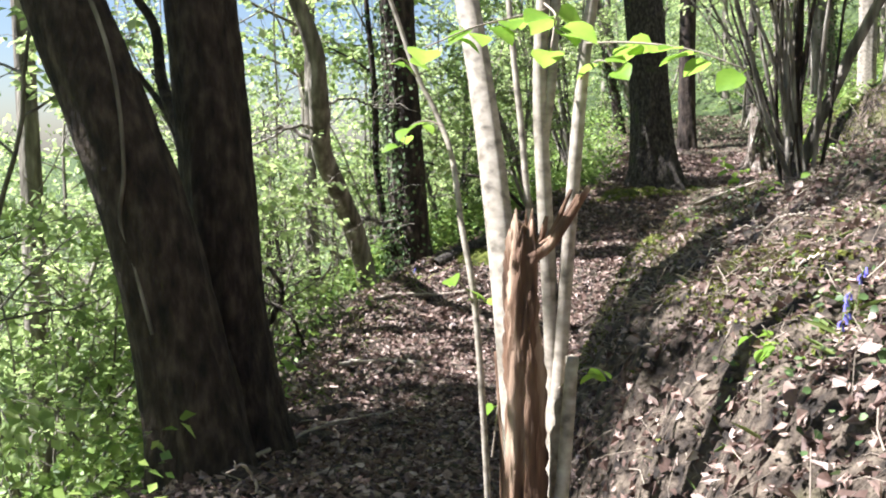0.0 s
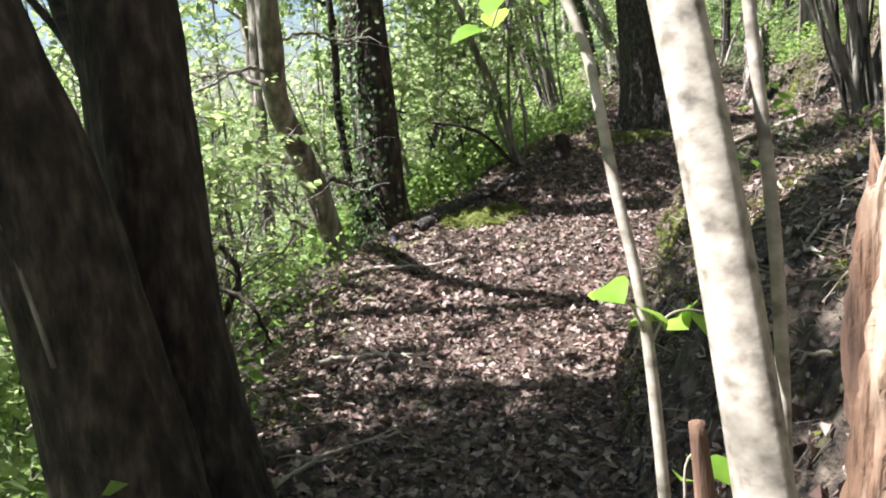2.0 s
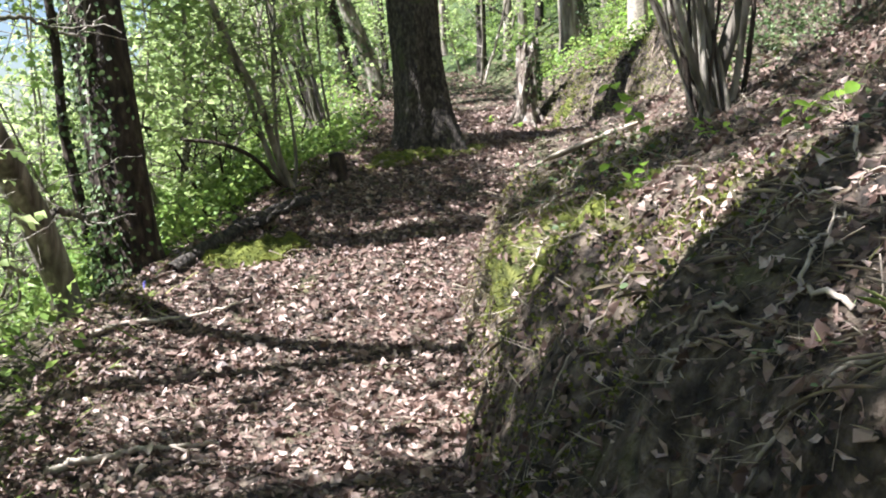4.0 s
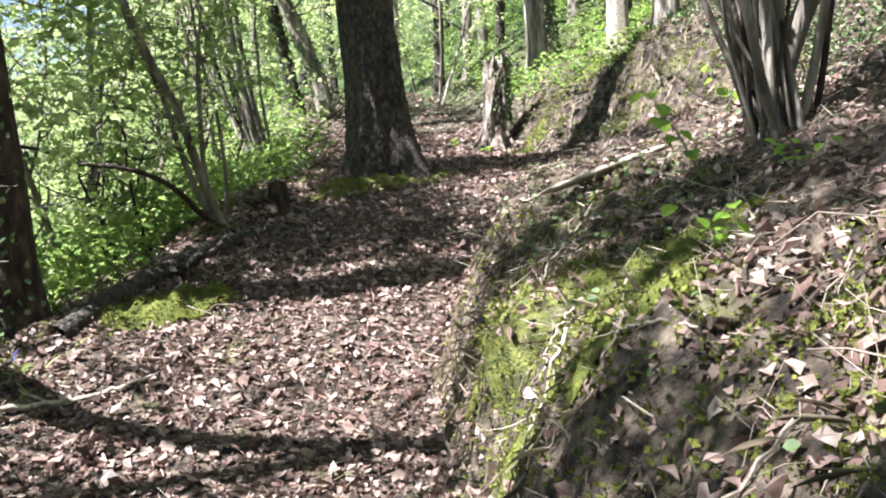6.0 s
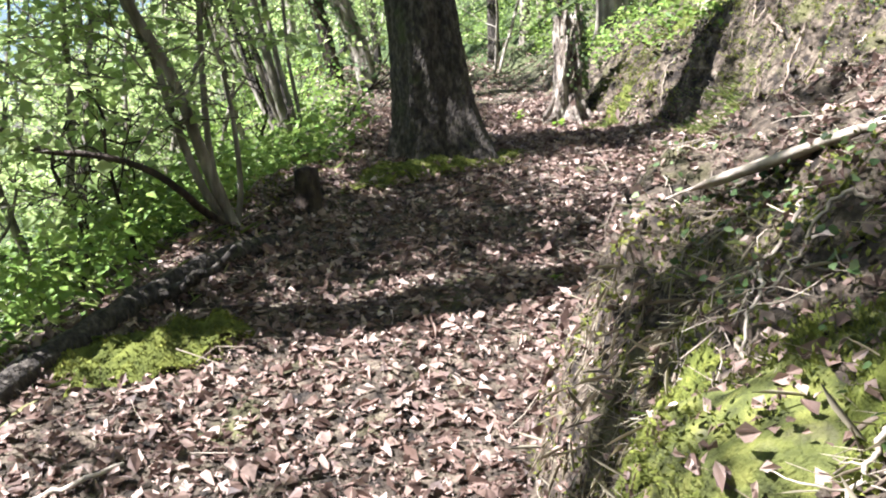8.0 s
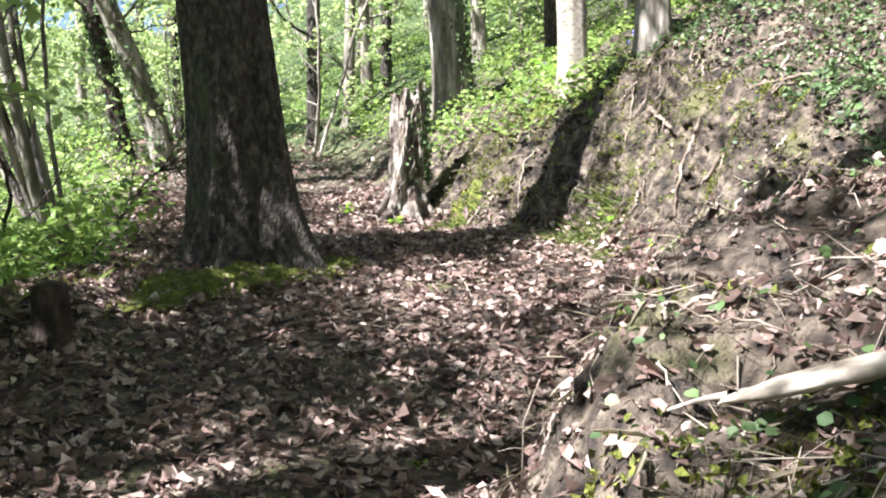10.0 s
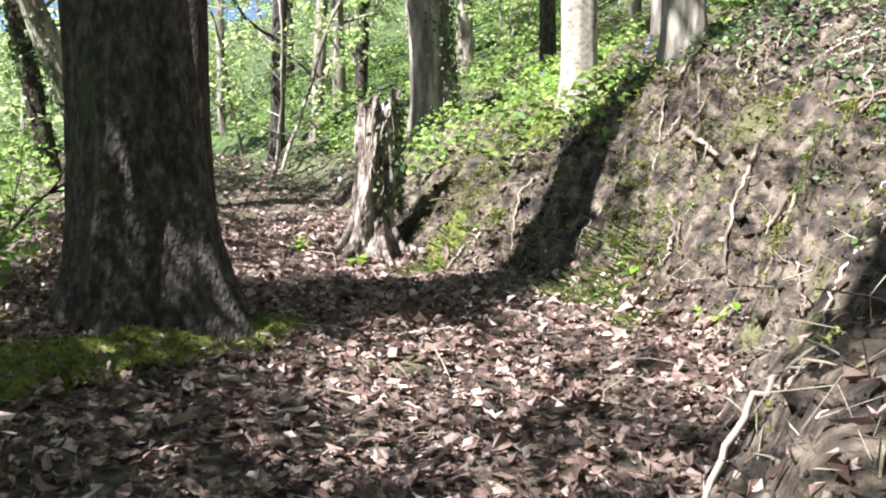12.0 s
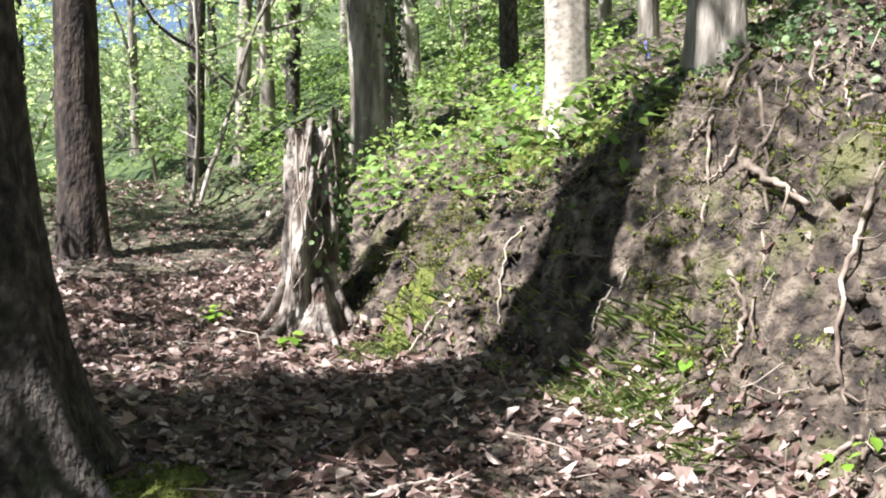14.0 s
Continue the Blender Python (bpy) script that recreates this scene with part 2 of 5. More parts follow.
def terrain(x, y, relief=True):
    x, y = np.asarray(x, float), np.asarray(y, float)
    d, l = beside(x, y, BANK_TOE), -beside(x, y, PATH_EDGE)
    z = along(y, PATH_Z)
    w = along(y, BANK_W)
    u = np.clip(d / w, 0, 1)
    s = u * (2 - u) * 0.75 + 0.25 * u * u * (3 - 2 * u)
    cut = np.interp(y, [12.6, 13.6, 16.0, 16.8], [0, 1, 1, 0])
    s = s + (0.8 * u + 0.2 * u * u * (3 - 2 * u) - s) * cut
    up = np.maximum(0, d - 0.6 * w)
    z = z + along(y, BANK_H) * s + 0.5 * np.where(up < 18, up, 18 + 0.15 * (up - 18).clip(0, 60))
    # the floor of the bay rises gently to the foot of the cut bank
    r_ = np.clip((d + 1.3) / 1.3, 0, 1)
    z = z + 0.26 * r_ * r_ * np.interp(y, [12.8, 13.5, 15.0, 16.6], [0, 1, 0.8, 0])
    # a low earthen rim between the path and the slope
    z = z + 0.09 * np.exp(-((l + 0.08) / 0.16) ** 2) * np.interp(y, [11.6, 12.4, 14.6, 15.2], [0, 1, 1, 0])
    down = np.maximum(0, l)
    z = z - 0.62 * (np.sqrt(np.minimum(down, 11) ** 2 + 0.09) - 0.3) - 0.12 * np.clip(down - 11, 0, 60)
    if relief:
        face = np.clip(d / 0.25, 0, 1)
        off = np.clip(l / 0.5, 0, 1)
        z = z + (0.03 + 0.06 * face + 0.05 * off) * fbm(x * 1.7, y * 1.7, 3) + (0.010 + 0.045 * face) * fbm(x * 6, y * 6, 3)
        z = z + s * (1 - s) * 4 * (0.09 * np.abs(fbm(x * 4 + 9, y * 4, 3)) - 0.13 * np.clip(fbm(x * 3.1 + 40, y * 3.1, 3) - 0.15, 0, 0.6))
        crumble = face * np.clip((y - 12) / 0.8, 0, 1) * np.clip((18 - y) / 1.5, 0, 1)
        z = z + crumble * (0.085 * np.abs(fbm(x * 4.2 + 3, y * 4.2, 3)) - 0.05 + 0.045 * fbm(x * 11, y * 11 + 4, 2))
        # ledges where clods have broken away
        step = 0.16 + 0.05 * vnoise(x * 2.3 + 8, y * 2.3)
        z = z + crumble * cut * np.clip((1.1 - d) / 0.3, 0, 1) * 0.045 * np.sin(6.28 * z / step + 2.5 * vnoise(x * 3, y * 3 + 50))
    return z


def gz(x, y):
    return float(terrain(np.array([x]), np.array([y]))[0])


def ground_points(n, x0, x1, y0, y1, seed, keep):
    """Random places on the land with their normals, kept where keep(x, y, toe, edge) beats a random draw."""
    r = np.random.RandomState(seed)
    x, y = r.uniform(x0, x1, n), r.uniform(y0, y1, n)
    ok = r.rand(n) < keep(x, y, beside(x, y, BANK_TOE), -beside(x, y, PATH_EDGE))
    x, y = x[ok], y[ok]
    z, e = terrain(x, y), 0.03
    nrm = unit(np.stack([-(terrain(x + e, y) - z) / e, -(terrain(x, y + e) - z) / e, np.ones_like(x)], 1))
    return np.stack([x, y, z], 1), nrm, r


def grow(a, b, step, limit, factor=1.16):
    out, s, v = [], step, b
    while abs(v) < limit:
        s *= factor
        v += s if b > a else -s
        out.append(v)
    return out


def meadow(mat):
    """Green growth on the soil away from the path: down the slope and deeper in the wood."""
    nt = mat.node_tree
    n, link = nt.nodes, nt.links.new
    b = n["Principled BSDF"]
    old = b.inputs["Base Color"].links[0].from_socket
    co = n.new("ShaderNodeTexCoord")
    sp = n.new("ShaderNodeSeparateXYZ")
    link(co.outputs["Object"], sp.inputs[0])
    a = n.new("ShaderNodeMapRange")
    a.inputs[1].default_value, a.inputs[2].default_value = -2.2, -4.5
    link(sp.outputs[0], a.inputs[0])
    c = n.new("ShaderNodeMapRange")
    c.inputs[1].default_value, c.inputs[2].default_value = 19.0, 25.0
    link(sp.outputs[1], c.inputs[0])
    mx = n.new("ShaderNodeMath")
    mx.operation = "MAXIMUM"
    link(a.outputs[0], mx.inputs[0])
    link(c.outputs[0], mx.inputs[1])
    noise_ = n.new("ShaderNodeTexNoise")
    noise_.inputs["Scale"].default_value = 4.0
    link(co.outputs["Object"], noise_.inputs["Vector"])
    green = ramp(n, [(0.35, (0.025, 0.04, 0.012)), (0.65, (0.08, 0.115, 0.03))])
    link(noise_.outputs["Fac"], green.inputs[0])
    m = n.new("ShaderNodeMix")
    m.data_type = "RGBA"
    link(mx.outputs[0], m.inputs[0])
    link(old, m.inputs[6])
    link(green.outputs[0], m.inputs[7])
    link(m.outputs[2], b.inputs["Base Color"])


meadow(M_SOIL)


def build_ground():
    xs = np.array(sorted(grow(0, -2.6, 0.06, 700) + list(np.arange(-2.6, 8.2, 0.055)) + grow(0, 8.2, 0.06, 700)))
    ys = np.array(sorted(grow(0, -2.0, 0.07, 700) + list(np.arange(-2.0, 20.0, 0.06)) + grow(0, 20.0, 0.07, 700)))
    gx, gy = np.meshgrid(xs, ys)
    v = np.stack([gx.ravel(), gy.ravel(), terrain(gx.ravel(), gy.ravel())], 1)
    nx, ny = len(xs), len(ys)
    i = (np.arange(ny - 1)[:, None] * nx + np.arange(nx - 1)[None, :]).ravel()
    q = np.stack([i, i + 1, i + nx + 1, i + nx], 1)
    ob = Geo().add(v, q).part("ground", M_SOIL)
    tagged(ob, "brown woodland soil of a hillside path with a cut bank", "ground", kind="structure")


build_ground()


# ---- shapes of growing things ----
def tube(g, pts, radii, sides=8, rough=0.0, freq=3.0, seed=0, cap=True, lobes=0):
    """A round, uneven stem along pts. lobes: buttresses near the first points."""
    p = np.asarray(pts, float)
    n = len(p)
    radii = np.broadcast_to(np.asarray(radii, float), (n,))
    tan = unit(np.gradient(p, axis=0))
    ref = np.array([1.0, 0, 0]) if abs(tan[0][0]) < 0.8 else np.array([0, 1.0, 0])
    a = unit(ref - tan * (tan @ ref)[:, None])
    b = np.cross(tan, a)
    th = np.arange(sides) / sides * 2 * np.pi
    length = np.concatenate([[0], np.cumsum(np.linalg.norm(np.diff(p, axis=0), axis=1))])
    r = radii[:, None] * np.ones(sides)
    if rough:
        circ = np.stack([np.cos(th), np.sin(th)])
        s = seed * 7.3
        for k, amp in ((1, 0.6), (2.7, 0.4)):
            r = r * (1 + rough * amp * vnoise(circ[0][None, :] * freq * k + s + 40, circ[1][None, :] * freq * k + length[:, None] * k * 0.9 + s))
    if lobes:
        near = np.exp(-length / (radii[0] * 0.9))[:, None]
        r = r * (1 + near * 0.16 * np.sin(th * lobes + seed)[None, :])
    v = p[:, None, :] + r[..., None] * (np.cos(th)[None, :, None] * a[:, None, :] + np.sin(th)[None, :, None] * b[:, None, :])
    j = np.arange(sides)
    i = np.arange(n - 1)[:, None] * sides
    q = np.stack([i + j, i + (j + 1) % sides, i + sides + (j + 1) % sides, i + sides + j], -1).reshape(-1, 4)
    v = v.reshape(-1, 3)
    t = None
    if cap:
        v = np.concatenate([v, p[-1:] + tan[-1:] * radii[-1] * 0.3])
        t = np.stack([(n - 1) * sides + j, (n - 1) * sides + (j + 1) % sides, np.full(sides, n * sides)], 1)
    return g.add(v, q, t)


def smooth_line(ctrl, n):
    """n points of a rounded line through the control points."""
    c = np.asarray(ctrl, float)
    c = np.concatenate([[2 * c[0] - c[1]], c, [2 * c[-1] - c[-2]]])
    u = np.linspace(0, len(c) - 3 - 1e-6, n)
    k, f = u.astype(int), (u % 1)[:, None]
    p0, p1, p2, p3 = c[k], c[k + 1], c[k + 2], c[k + 3]
    return 0.5 * (2 * p1 + (p2 - p0) * f + (2 * p0 - 5 * p1 + 4 * p2 - p3) * f ** 2 + (3 * p1 - p0 - 3 * p2 + p3) * f ** 3)


def leaves(g, at, way, nrm, length, width, fold=0.15, curl=0.15, toothed=False, simple=False, ragged=0.0):
    """Many leaves, each two folded halves about its rib."""
    at, way, nrm = (np.asarray(a, float) for a in (at, way, nrm))
    n = len(at)
    length, width = np.broadcast_to(length, (n,))[:, None], np.broadcast_to(width, (n,))[:, None]
    fold, curl = np.broadcast_to(fold, (n,))[:, None], np.broadcast_to(curl, (n,))[:, None]
    way = unit(way)
    side = unit(np.cross(way, nrm))
    up = np.cross(side, way)
    rows = [at]
    shape = ((0.28, 0.42), (0.66, 0.44)) if not toothed else ((0.10, 0.33), (0.35, 0.52), (0.62, 0.50), (0.84, 0.26))
    if simple:
        shape = ((0.45, 0.52),)
    for sgn in (1, -1):
        for f, w in shape:
            rows.append(at + way * length * f + side * width * w * sgn + up * (fold * width * w * 2 - curl * length * f * f))
    rows.append(at + way * length - up * curl * length)
    k = len(shape)
    v = np.stack(rows, 1).reshape(-1, 3)
    m = 2 * k + 2
    base = np.arange(n)[:, None] * m
    if k == 1:
        return g.add(v, None, np.concatenate([base + [0, 1, 3], base + [0, 3, 2]]))
    if ragged:
        v = v + (np.random.RandomState(n).normal(0, 1, (n, m, 3)) * (length * ragged)[:, None, :]).reshape(-1, 3)
    if k == 2:
        q = np.concatenate([base + [0, 1, 2, 5], base + [0, 5, 4, 3]])
        return g.add(v, q)
    rib = at + way * length * 0.5 - up * curl * length * 0.25
    v = np.concatenate([np.stack(rows, 1), rib[:, None, :]], 1).reshape(-1, 3)
    m += 1
    base = np.arange(n)[:, None] * m
    tri = [[10, 0, 1], [10, 1, 2], [10, 2, 3], [10, 3, 4], [10, 4, 9], [10, 9, 8], [10, 8, 7], [10, 7, 6], [10, 6, 5], [10, 5, 0]]
    return g.add(v, None, np.concatenate([base + t for t in tri]))


def spray(gt, gl, start, way, length, count, size, r, radius=0.006, flat=0.7, droop=0.1):
    """A twig with leaves spread in a rather flat plane."""
    n = 4
    p = [np.asarray(start, float)]
    d = unit(way)
    for _ in range(n - 1):
        d = unit(d + r.normal(0, 0.16, 3) + [0, 0, -droop * 0.3])
        p.append(p[-1] + d * length / (n - 1))
    p = np.array(p)
    tube(gt, p, np.linspace(radius, radius * 0.3, n), 3, cap=False)
    u = r.uniform(0.1, 1, count) * (n - 1.001)
    k, f = u.astype(int), (u % 1)[:, None]
    at = p[k] * (1 - f) + p[k + 1] * f
    out = unit(r.normal(0, 1, (count, 3)) * [1, 1, 1 - flat * 0.8] + d * 0.7)
    at = at + out * r.uniform(0, 0.6, (count, 1)) * length * 0.28
    nrm = unit(r.normal(0, 0.55, (count, 3)) + [0, 0, 1])
    s = size * r.uniform(0.6, 1.25, count)
    leaves(gl, at, out + [0, 0, -0.25], nrm, s, s * r.uniform(0.6, 0.9, count), 0.1, 0.2, simple=True)
    return p


def limb(start, way, length, r, n=9, wander=0.14, rise=0.05):
    p, d = [np.asarray(start, float)], unit(way)
    for _ in range(n - 1):
        d = unit(d + r.normal(0, wander, 3) + [0, 0, rise])
        p.append(p[-1] + d * length / (n - 1))
    return np.array(p)


def in_gap(x, y, z):
    """The openings in the canopy over the slope, through which the sun reaches the path."""
    foot = x + 0.78 * z
    return z > 2.4 and ((8.0 < y < 12.1 and -1.5 < foot < 2.9) or (3.0 < y <= 8.0 and 1.9 < foot < 3.2) or (14.1 < y < 15.15 and 4.6 < foot < 8.0))


def crown(gt, gl, stem, r, limbs, length, low, sprays, count, size, radius=0.02, spray_len=0.7, bias=None, origin=None):
    """Side limbs from a stem, each with leafy sprays; origin: the stem's place, to leave the canopy's gaps open."""
    for _ in range(limbs):
        k = int(len(stem) * r.uniform(low, 0.98))
        k = min(k, len(stem) - 1)
        az = r.uniform(0, 2 * np.pi)
        way = np.array([math.cos(az), math.sin(az), r.uniform(0.0, 0.7)]) + (0 if bias is None else np.asarray(bias))
        ln = length * r.uniform(0.5, 1.15)
        p = limb(stem[k], way, ln, r)
        tube(gt, p, np.linspace(radius, radius * 0.25, len(p)), 4, cap=False)
        for _ in range(sprays):
            i = r.randint(2, len(p))
            d = unit(p[i] - p[i - 1]) + r.normal(0, 0.6, 3) * [1, 1, 0.4]
            ln = spray_len * r.uniform(0.6, 1.3)
            if origin is not None and in_gap(*(p[i] + unit(d) * ln * 0.6 + origin)):
                continue
            spray(gt, gl, p[i], d, ln, count, size, r)


def at_base(ctrl, base):
    return np.asarray(ctrl, float) - np.asarray(base, float)


def shade_crown(tree, base, stem, slope, limbs, feet, ys, heights, r, mat, sprays=12):
    """Long leafy limbs from a leaning stem, spread over the valley side at the given heights; added to cast shade at
    feet and ys.
    """
    gt, gl = Geo(), Geo()
    for _ in range(limbs):
        z = r.uniform(*heights)
        # tip stepped back along the sun's slope from where its shade should land
        tip = np.array([r.uniform(*feet) - 0.78 * z, r.uniform(*ys), z]) - base
        root = np.array([stem[0] + slope * (z - 1), stem[1], z - 0.8]) - base
        p = smooth_line([root, (root + tip) / 2 + r.normal(0, 0.18, 3), tip], 8)
        tube(gt, p, np.linspace(0.030, 0.008, 8), 5, cap=False)
        for _ in range(sprays):
            i = r.randint(3, 8)
            spray(gt, gl, p[i], unit(p[i] - p[i - 1]) + r.normal(0, 0.6, 3) * [1, 1, 0.35], r.uniform(0.4, 0.75), 24, 0.085, r)
    tagged(gt.part("branch_growth", mat, tree), kind="stuff")
    tagged(gl.part("foliage", M_LEAF, tree, "fresh green spring leaves"), kind="stuff")


# ---- the two joined trunks beside the path ----
def build_twin_tree():
    r = np.random.RandomState(1)
    b = (-1.62, 6.05, gz(-1.62, 6.05) - 0.1)
    tree = thing("tree", b, "big dark two-stemmed tree with smooth brown bark beside the path", "tree")
    for ctrl, rad, lob in (([(-1.40, 5.75, -0.75), (-1.43, 5.7, -0.2), (-1.54, 5.66, 0.5), (-1.70, 5.62, 1.2), (-1.93, 5.6, 1.9), (-2.18, 5.6, 2.6), (-2.7, 5.7, 4.5), (-3.3, 5.8, 7.0), (-3.6, 5.8, 9.5)],
                            [0.36, 0.30, 0.255, 0.235, 0.22, 0.21, 0.18, 0.13, 0.06], 3),
                           ([(-1.26, 6.25, -0.75), (-1.30, 6.22, -0.3), (-1.36, 6.2, 0.4), (-1.41, 6.2, 1.2), (-1.46, 6.2, 2.0), (-1.50, 6.2, 2.8), (-1.5, 6.4, 5.0), (-1.7, 6.6, 8.0), (-1.6, 6.7, 11.0)],
                            [0.46, 0.34, 0.25, 0.225, 0.215, 0.205, 0.18, 0.12, 0.05], 4)):
        p = smooth_line(at_base(ctrl, b), 90)
        tube(Geo_ := Geo(), p, np.interp(np.linspace(0, 1, 90), np.linspace(0, 1, len(rad)), rad), 36, 0.16, 2.2, lob, lobes=lob)
        Geo_.part("trunk", M_BARK, tree)
        gt, gl = Geo(), Geo()
        crown(gt, gl, p[55:], r, 9, 2.4, 0.1, 9, 22, 0.075, 0.035, 0.8, None, np.array(b))
        tagged(gt.part("branch_growth", M_BARK, tree), kind="stuff")
        tagged(gl.part("foliage", M_LEAF, tree, "fresh green spring leaves"), kind="stuff")
    # low crown over the slope side, added above view to shade trunks and path
    shade_crown(tree, b, (-1.45, 6.0), -0.2, 78, (-2.3, 1.4), (4.7, 7.8), (3.9, 7.6), r, M_BARK)
    # dark limbs reaching out over the slope
    for ctrl, rad in (([(-1.84, 5.62, 1.6), (-2.15, 5.9, 1.95), (-2.45, 6.2, 2.15), (-2.6, 6.5, 2.5), (-3.1, 7.0, 3.4)], 0.06),
                      ([(-1.6, 6.25, 1.55), (-1.85, 6.6, 1.95), (-1.95, 6.8, 2.35), (-2.2, 7.0, 2.7), (-2.4, 7.2, 3.3)], 0.045),
                      ([(-1.62, 6.3, 1.35), (-1.9, 6.9, 1.75), (-2.3, 7.2, 2.2), (-2.9, 7.4, 3.0)], 0.03)):
        p = smooth_line(at_base(ctrl, b), 24)
        g = Geo()
        tube(g, p, np.linspace(rad, rad * 0.5, 24), 10, 0.15, 2, 3)
        g.part("branch", M_BARK, tree)
    g = Geo()
    vine = smooth_line(at_base([(-1.62, 5.43, 0.5), (-1.72, 5.42, 0.95), (-1.77, 5.40, 1.15), (-1.73, 5.37, 1.4), (-1.74, 5.36, 1.75), (-1.80, 5.36, 2.1), (-1.98, 5.37, 2.6)], b), 40)
    tube(g, vine, 0.012, 6, 0.2, 3, 2)
    g.part("vine", M_GREY, tree, "thin pale climbing stem")
    for ctrl in ([(-1.3, 6.05, -0.36), (-1.05, 6.2, -0.40), (-0.8, 6.5, -0.43), (-0.6, 6.7, -0.50)], [(-1.25, 6.4, -0.36), (-1.0, 6.9, -0.42), (-0.75, 7.4, -0.47), (-0.6, 7.6, -0.55)],
                 [(-1.3, 5.6, -0.36), (-1.0, 5.3, -0.34), (-0.75, 5.2, -0.36), (-0.5, 5.1, -0.42)]):
        g = Geo()
        tube(g, smooth_line(at_base(ctrl, b), 16), np.linspace(0.11, 0.03, 16), 10, 0.3, 3, 4)
        g.part("root", M_BARK, tree)


build_twin_tree()


def ivy_on(g, p, rad, count, r, seed_side=None, size=0.05):
    """Ivy leaves lying on a stem p of radii rad."""
    k = r.randint(0, len(p) - 1, count)
    f = r.rand(count)[:, None]
    at = p[k] * (1 - f) + p[k + 1] * f
    az = r.uniform(0, 2 * np.pi, count) if seed_side is None else r.normal(seed_side, 0.75, count)
    out = np.stack([np.cos(az), np.sin(az), np.zeros(count)], 1)
    at = at + out * (np.asarray(rad)[k][:, None] * 1.03 + r.uniform(0.0, 0.05, (count, 1)))
    way = unit(r.normal(0, 0.6, (count, 3)) + out * 0.3 + [0, 0, -0.7])
    s = size * r.uniform(0.5, 1.2, count)
    leaves(g, at, way, unit(out + r.normal(0, 0.35, (count, 3))), s, s * 0.95, 0.1, 0.1)


def build_tree(name, base, lean, height, r0, r1, mat, label, flare=1.5, sides=28, rough=0.18, limbs=10, leaf=0.07, seed=0, low=0.45, ivy=0, ivy_top=3.0, side=None, lobes=5, bend=0.3, rings=80, group="",
               limb_len=2.6, sprays=7, count=22, bias=None):
    r = np.random.RandomState(seed + 50)
    z = gz(base[0], base[1]) - 0.12
    tree = thing(name, (base[0], base[1], z), label, "tree", group)
    h = np.linspace(0, 1, 9)
    ctrl = np.stack([lean[0] * height * h + bend * 0.3 * np.sin(h * 5 + seed) * h, lean[1] * height * h + bend * 0.3 * np.cos(h * 4 + seed) * h, height * h], 1)
    u = np.linspace(0, 1, rings) ** 1.5
    fine = smooth_line(ctrl, 300)
    p = np.stack([np.interp(u, np.linspace(0, 1, 300), fine[:, k]) for k in range(3)], 1)
    zz = p[:, 2]
    rad = r0 + (r1 - r0) * zz / height + r0 * (flare - 1) * np.exp(-zz / (0.9 * r0 + 0.05))
    g = Geo()
    tube(g, p, rad, sides, rough, 2.6, seed, lobes=lobes)
    g.part("trunk", mat, tree)
    if limbs:
        gt, gl = Geo(), Geo()
        crown(gt, gl, p, r, limbs, limb_len, low, sprays, count, leaf, 0.03, 0.8, bias, np.array([base[0], base[1], z]))
        tagged(gt.part("branch_growth", mat, tree), kind="stuff")
        if gl.n:
            tagged(gl.part("foliage", M_LEAF, tree, "fresh green spring leaves"), kind="stuff")
    if ivy:
        gi = Geo()
        m = p[:, 2] < ivy_top
        ivy_on(gi, p[m], rad[m], ivy, r, side)
        tagged(gi.part("ivy", M_IVY, tree, "dark glossy climbing ivy"), kind="stuff")
        for k in range(4):
            az = (side if side is not None else 4.0) + r.normal(0, 0.6)
            idx = np.arange(0, int(m.sum()), 3)
            st = p[idx] + np.stack([np.cos(az + 0.3 * np.sin(idx * 0.2 + k)), np.sin(az + 0.3 * np.sin(idx * 0.2 + k)), 0 * idx], 1) * rad[idx][:, None] * 1.02
            gv = Geo()
            tube(gv, st, 0.012, 5)
            gv.part("ivy_stem", M_GREY, tree)
    return tree


build_tree("tree", (-0.39, 12.42), (-0.045, 0.01), 11, 0.245, 0.12, M_BARK, "dark straight tree with ivy climbing its sunny side", flare=1.35, ivy=1500, ivy_top=4.5, side=3.7, seed=3, low=0.5, limbs=11, sprays=8, leaf=0.085, bias=(0.0, 0.15, 0.0))
oak = build_tree("oak_tree", (3.36, 15.62), (-0.085, 0.03), 12, 0.335, 0.19, M_OAK, "thick oak with furrowed bark and a mossy flared foot", flare=1.5, sides=72, rough=0.22, seed=8, low=0.5, rings=140, lobes=6, bend=0.1)
# valley-side limbs added to keep the oak's trunk in shade
shade_crown(oak, np.array(oak.location), (3.2, 15.65), -0.085, 36, (3.2, 6.0), (15.2, 15.95), (4.6, 7.2), np.random.RandomState(43), M_OAK, 11)
build_tree("tree", (4.93, 20.0), (-0.02, 0.02), 11, 0.175, 0.1, M_BARK, "straight dark tree beyond the oak at the path side", seed=12, low=0.5)
build_tree("tree", (7.8, 20.3), (-0.07, 0.03), 11, 0.25, 0.14, M_GREY, "sunlit tree wrapped in ivy on the upper bank", flare=1.5, seed=13, ivy=1500, ivy_top=4.5, side=5.6, low=0.5)
build_tree("tree", (7.23, 17.05), (-0.03, 0.0), 10, 0.15, 0.08, M_PALE, "slim pale-barked tree on the bank top", flare=1.3, seed=15, low=0.5)
build_tree("tree", (7.08, 15.68), (0.0, 0.03), 10, 0.15, 0.09, M_GREY, "grey tree rooted at the top of the cut bank", flare=1.7, seed=16, low=0.5)
